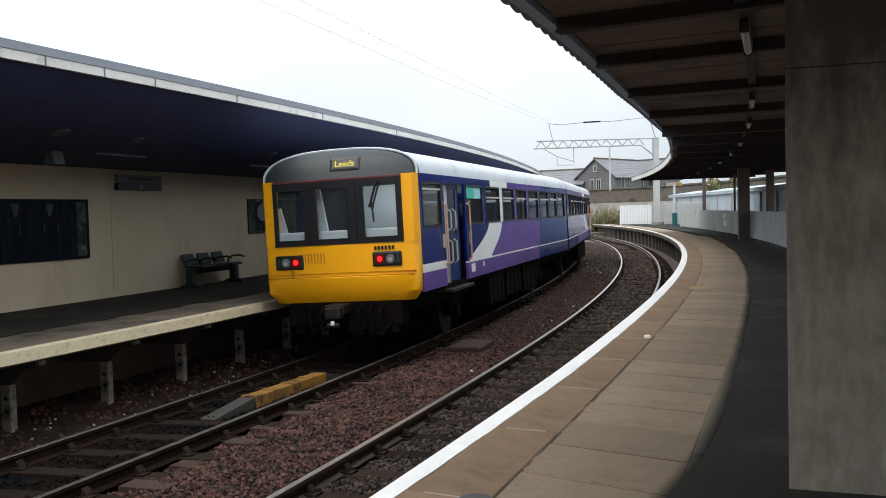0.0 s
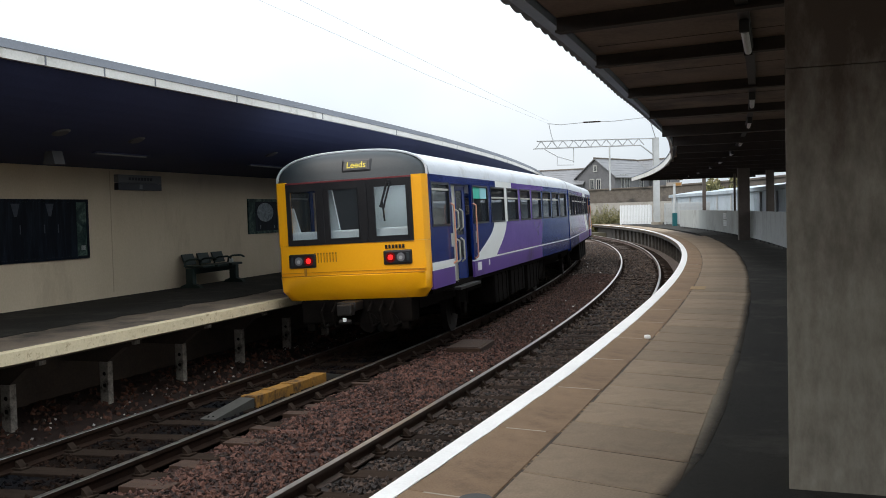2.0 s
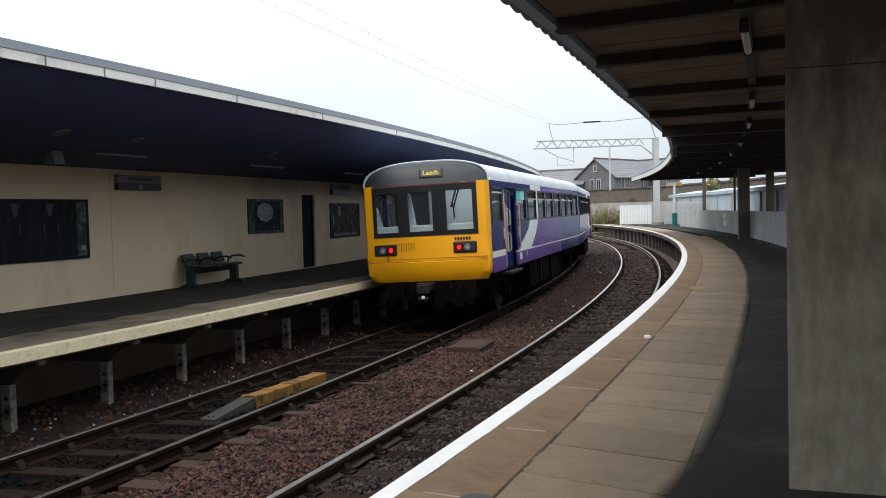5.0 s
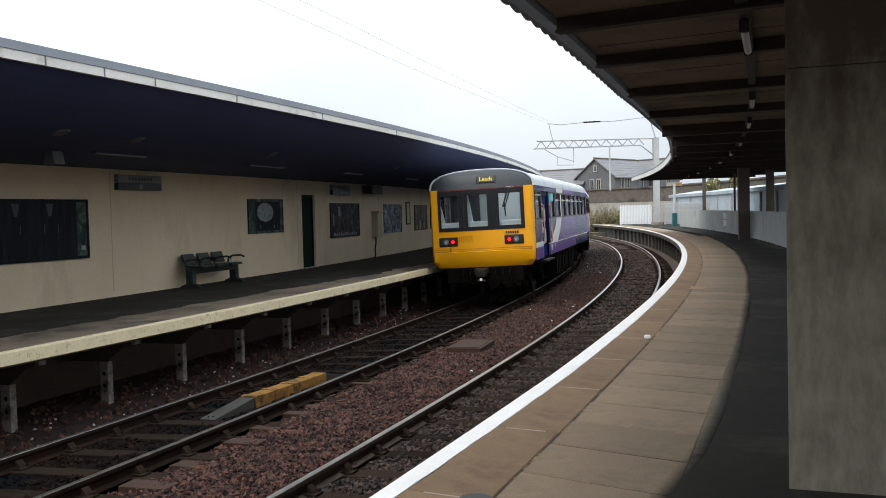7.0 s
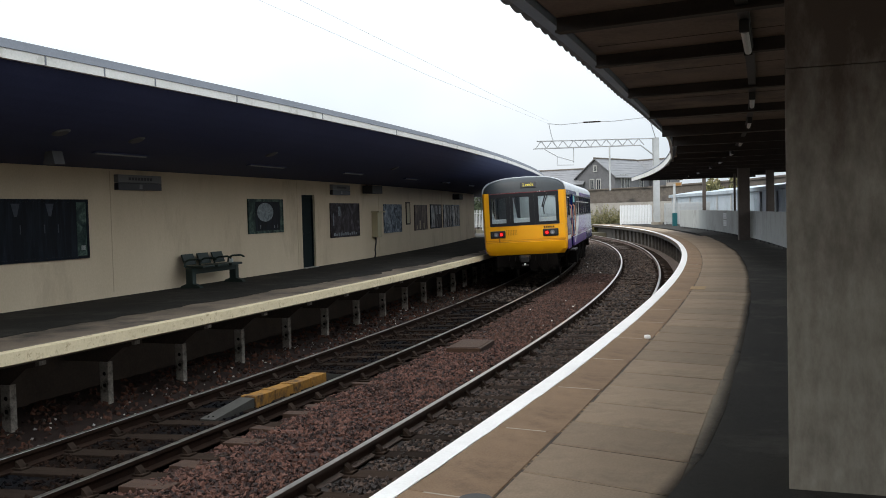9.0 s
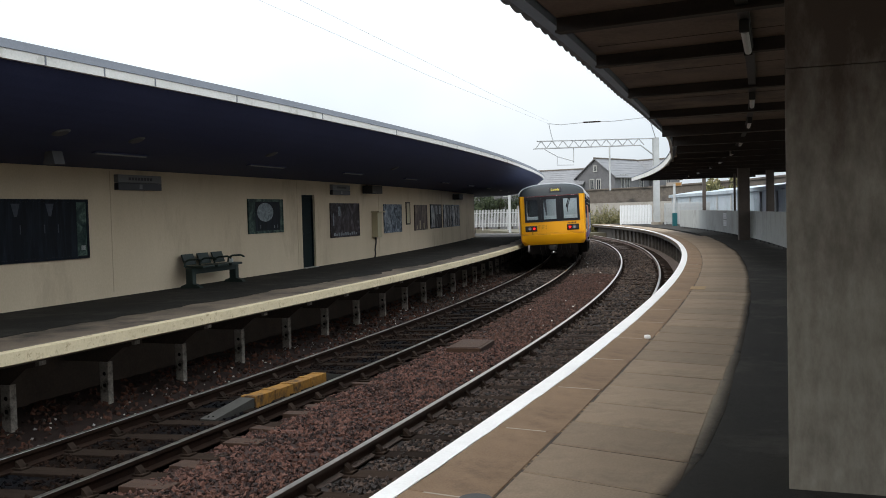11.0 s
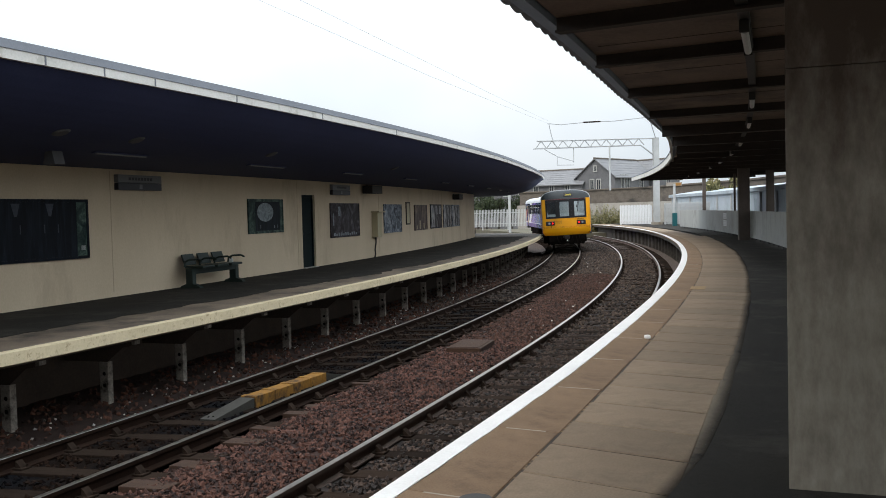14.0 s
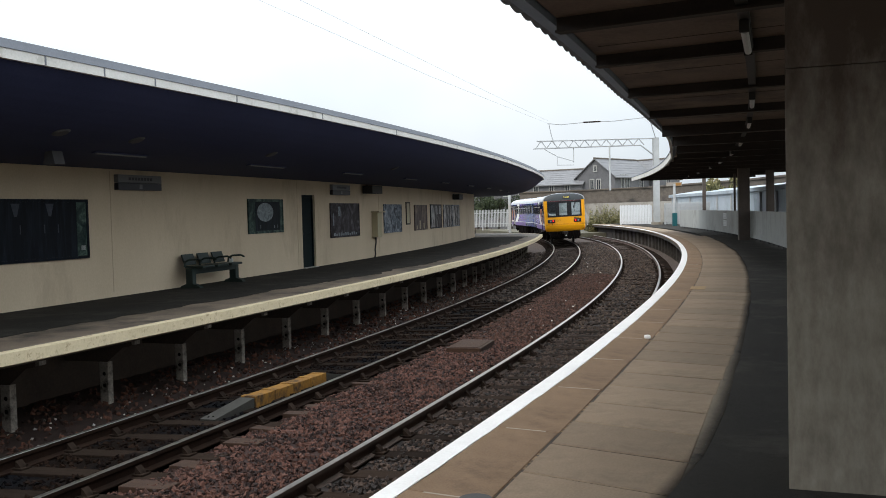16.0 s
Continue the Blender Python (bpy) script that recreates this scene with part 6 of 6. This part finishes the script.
for s in (-0.75, 0.9, 5.2, 12.5):
    bm = bmesh.new()
    rod(bm, (0, 0, -0.02), (0, 0, 0), 0.1, 20, 0.13)
    solid("round_lamp", bm, SPEAKER, "round grimy unlit lamp on the dark soffit", "ceiling light", "round soffit lamps", m=stand(s, -1.72, soffit_left_z(-1.72) - 0.003) @ pose(0, 0, 0, 0, -18, 0))
bm = bmesh.new()
prism(bm, [(-0.06, 0), (0.06, 0), (0.11, -0.2), (-0.11, -0.2)], "y", -0.11, 0.11)
solid("loudspeaker", bm, SPEAKER, "grey horn loudspeaker hanging from the soffit", "loudspeaker", m=stand(0.1, -2.6, soffit_left_z(-2.6) + 0.01))
for s in (-7.0, -1.65, 3.9, 7.9, 13.6, 18.6, 23.8, 28.8, 34.0, 39.0, 43.5):
    tube_light(stand(s, 7.24, 4.06), 1.4, "pale unlit tube light hung under the canopy beams")
solid("cable_tray", sweep([(7.19, 4.062), (7.29, 4.062), (7.29, 4.1), (7.19, 4.1)], -10, 45, 1.0), STEEL_DARK, "steel cable tray carrying the tube lights under the beams", "cable tray")

# signs on the fence and platform end
for z0 in (1.72, 1.36):
    bm = bmesh.new()
    box(bm, -0.012, 0.0, -0.55, 0.55, 0, 0.3, 0.003)
    nt = solid("notice_plate", bm, WHITE_FENCE, "white warning notice plate on the grey fence", "sign", "fence notices", m=stand(37.6, 8.895, z0))
    for k in range(3):
        bm = bmesh.new()
        box(bm, -0.016, -0.011, -0.45, 0.45 - 0.2 * (k % 2), 0.07 + 0.07 * k, 0.085 + 0.07 * k)
        part("text_bar", bm, PALE_PRINT, nt)
ps = thing("sign_post", "pale post with a hanging board and teal green base box", "sign", m=pose(17.75, 72, DECK_R))
bm = bmesh.new()
rod(bm, (0, 0, 0), (0, 0, 3.2), 0.1, 12)
part("post", bm, GALV, ps)
bm = bmesh.new()
box(bm, -0.17, 0.17, -0.17, 0.17, 0, 1.0, 0.03)
part("base_box", bm, plain("teal_green_box", (0.01, 0.1, 0.11), 0.5), ps, "teal green box round the post foot")
bm = bmesh.new()
box(bm, -0.6, 0.6, -0.03, 0.03, 3.05, 3.33, 0.01)
part("board", bm, surface("faded_beige_board", (0.26, 0.23, 0.19), (0.38, 0.34, 0.29), 3.0, (0.6, 0.85), 0.1, 30), ps)
bm = bmesh.new()
box(bm, 0.1, 0.5, -0.04, -0.03, 3.08, 3.3)
part("board_mark", bm, plain("orange_board_mark", (0.35, 0.17, 0.04), 0.5), ps)

# ---- clutter on and by the tracks ----
WARN = surface("worn_yellow_timber", (0.16, 0.072, 0.01), (0.36, 0.17, 0.022), 5.0, (0.6, 0.9), 0.5, 30, stain=(0.05, 0.027, 0.013), stain_scale=4.0, stain_at=(0.5, 0.66))
GREY_WOOD = surface("grey_weathered_ramp", (0.03, 0.027, 0.022), (0.06, 0.055, 0.046), 4.0, (0.7, 0.95), 0.4, 30)
RED_WOOD = surface("reddish_timber", (0.02, 0.0095, 0.0052), (0.066, 0.032, 0.0165), 4.0, (0.8, 1.0), 0.6, 30, stretch=(1, 6, 1))
ramp_ob = thing("protection_ramp", "worn yellow and grey equipment guard between the rails", "track equipment", m=stand(0.5, 0.86, -0.17, -3))
bm = bmesh.new()
prism(bm, [(-0.85, 0.0), (1.1, 0.0), (1.1, 0.175), (-0.85, 0.18)], "x", -0.11, 0.11)
part("yellow_body", bm, WARN, ramp_ob)
for y in (-0.79, -0.3, 0.2, 0.68, 1.04):
    bm = bmesh.new()
    prism(bm, [(y - 0.05, 0), (y + 0.05, 0), (y + 0.05, 0.186 - 0.003 * y), (y - 0.05, 0.186 - 0.003 * y)], "x", -0.115, 0.118)
    part("rib", bm, WARN, ramp_ob)
for y0, y1 in ((-0.86, -1.75), (1.11, 1.6)):
    bm = bmesh.new()
    prism(bm, [(y0, 0.0), (y0, 0.172), (y1, 0.07), (y1, 0.0)], "x", -0.11, 0.11)
    part("end_ramp", bm, GREY_WOOD, ramp_ob)
# Sleeper ends that poke out of the ballast, added as separate pieces.
for s, o, ln, wd, turn in ((-3.95, 1.95, 0.5, 0.25, 2), (-3.15, 1.9, 0.46, 0.25, -3), (-2.27, 1.94, 0.42, 0.24, 4), (-1.46, 1.82, 0.5, 0.25, -3), (-0.76, 1.83, 0.42, 0.2, 5), (-0.15, 1.7, 0.48, 0.16, -4), (1.4, 1.82, 0.6, 0.12, 3)):
    bm = bmesh.new()
    box(bm, -ln / 2, ln / 2, -wd / 2, wd / 2, -0.06, 0.03, 0.008)
    solid("sleeper_end", bm, RED_WOOD, "reddish timber sleeper end half buried in the ballast", "timber", "timbers in the ballast", m=stand(s, o, bed_height(s, o) + 0.004, turn))
bm = bmesh.new()
box(bm, -0.31, 0.31, -0.55, 0.55, -0.14, 0.03, 0.012)
box(bm, -0.26, 0.26, -0.5, 0.5, 0.03, 0.04, 0.003)
solid("access_cover", bm, RED_WOOD, "flat dark brown cover plate lying in the ballast", "cover", m=stand(4.86, 2.36, bed_height(4.86, 2.36) + 0.09, 2))
LITTER = surface("pale_litter", (0.3, 0.28, 0.25), (0.62, 0.6, 0.56), 8, (0.7, 0.9), 0.1, 30, spread=0.5)
stones("pale_litter", -1.75, -0.25, -4, 24, 11, 0.024, LITTER, "small pale litter and stones along the platform foot", 8)
stones("pale_litter", 1.6, 3.2, 0, 40, 0.9, 0.035, LITTER, "a few pale stones on the ballast", 9)
stones("dirt_lumps", -2.4, -0.2, -4, 26, 60, 0.045, DIRT, "brown dirt and stones banked along the platform foot", 11)
bm = bmesh.new()
box(bm, -0.03, 0.03, -0.04, 0.04, 0, 0.04, 0.012)
solid("white_stone", bm, WHITE_LINE, "small white lump lying on the platform joint", "litter", m=stand(-0.6, 6.12, DECK_R + 0.002, 20))
bm = bmesh.new()
rod(bm, (0, 0, 0), (0, 0, 0.012), 0.085, 24)
solid("drain_cover", bm, STEEL_DARK, "round dark metal cover set in the coping", "cover", m=stand(-6.6, 6.06, DECK_R - 0.006))
bm = bmesh.new()
box(bm, -0.13, 0.13, -0.3, 0.3, 0, 0.006, 0.002)
solid("repair_patch", bm, surface("orange_brown_mortar", (0.2, 0.13, 0.06), (0.34, 0.23, 0.11), 5.0, (0.7, 0.95), 0.3, 30), "orange-brown repair patch on the paving", "patch", m=stand(6.0, 6.3, DECK_R + 0.002))
pave()


# ---- movement of the train along the left track ----
TIMES = (0, 0.5, 1, 1.5, 2, 2.5, 3, 3.5, 4, 5, 6, 6.5, 7, 7.5, 8, 8.5, 9, 10, 11.5, 12.5, 14.5, 16)
PLACES = (2.58, 2.585, 2.65, 2.8, 3.05, 3.43, 3.92, 4.52, 5.22, 7.0, 9.2, 10.45, 11.8, 13.25, 14.82, 16.5, 18.3, 22.3, 29.4, 34.0, 43.4, 51.0)


def glide(t):
    """Distance run at t seconds, by a smooth cubic through the places."""
    xs, ys = np.array(TIMES), np.array(PLACES)
    i = int(min(max(np.searchsorted(xs, t) - 1, 0), len(xs) - 2))
    g = np.gradient(ys, xs)
    h = xs[i + 1] - xs[i]
    u = (t - xs[i]) / h
    return float((2 * u**3 - 3 * u**2 + 1) * ys[i] + (u**3 - 2 * u**2 + u) * h * g[i] + (3 * u**2 - 2 * u**3) * ys[i + 1] + (u**3 - u**2) * h * g[i + 1])


def car_pose(s, turned):
    """Pose of a coach whose two axles stand on the track centre, trailing end at s."""
    a, b = at(s + 3.3, GAUGE / 2, CANT / 2), at(s + 12.3, GAUGE / 2, CANT / 2)
    d = (b - a).normalized()
    tilt = math.degrees(math.atan2(CANT, GAUGE))
    head = -math.degrees(math.atan2(d.x, d.y))
    p = a - d * 3.2 if not turned else b + d * 3.2
    return pose(p.x, p.y, p.z, 0, tilt if turned else -tilt, head + (180 if turned else 0))


def motions():
    times = [i * 0.25 for i in range(65)]
    walk(REAR, [(t, car_pose(glide(t), False)) for t in times])
    walk(LEAD, [(t, car_pose(glide(t) + 16.15, True)) for t in times])
    fine = [i * 0.1 for i in range(161)]
    for sets, sign in ((REAR_WHEELS, -1), (LEAD_WHEELS, 1)):
        for ws, y in sets:
            walk(ws, [(t, pose(0, y, 0.42, sign * math.degrees((glide(t) - glide(0)) / 0.42))) for t in fine])


motions()
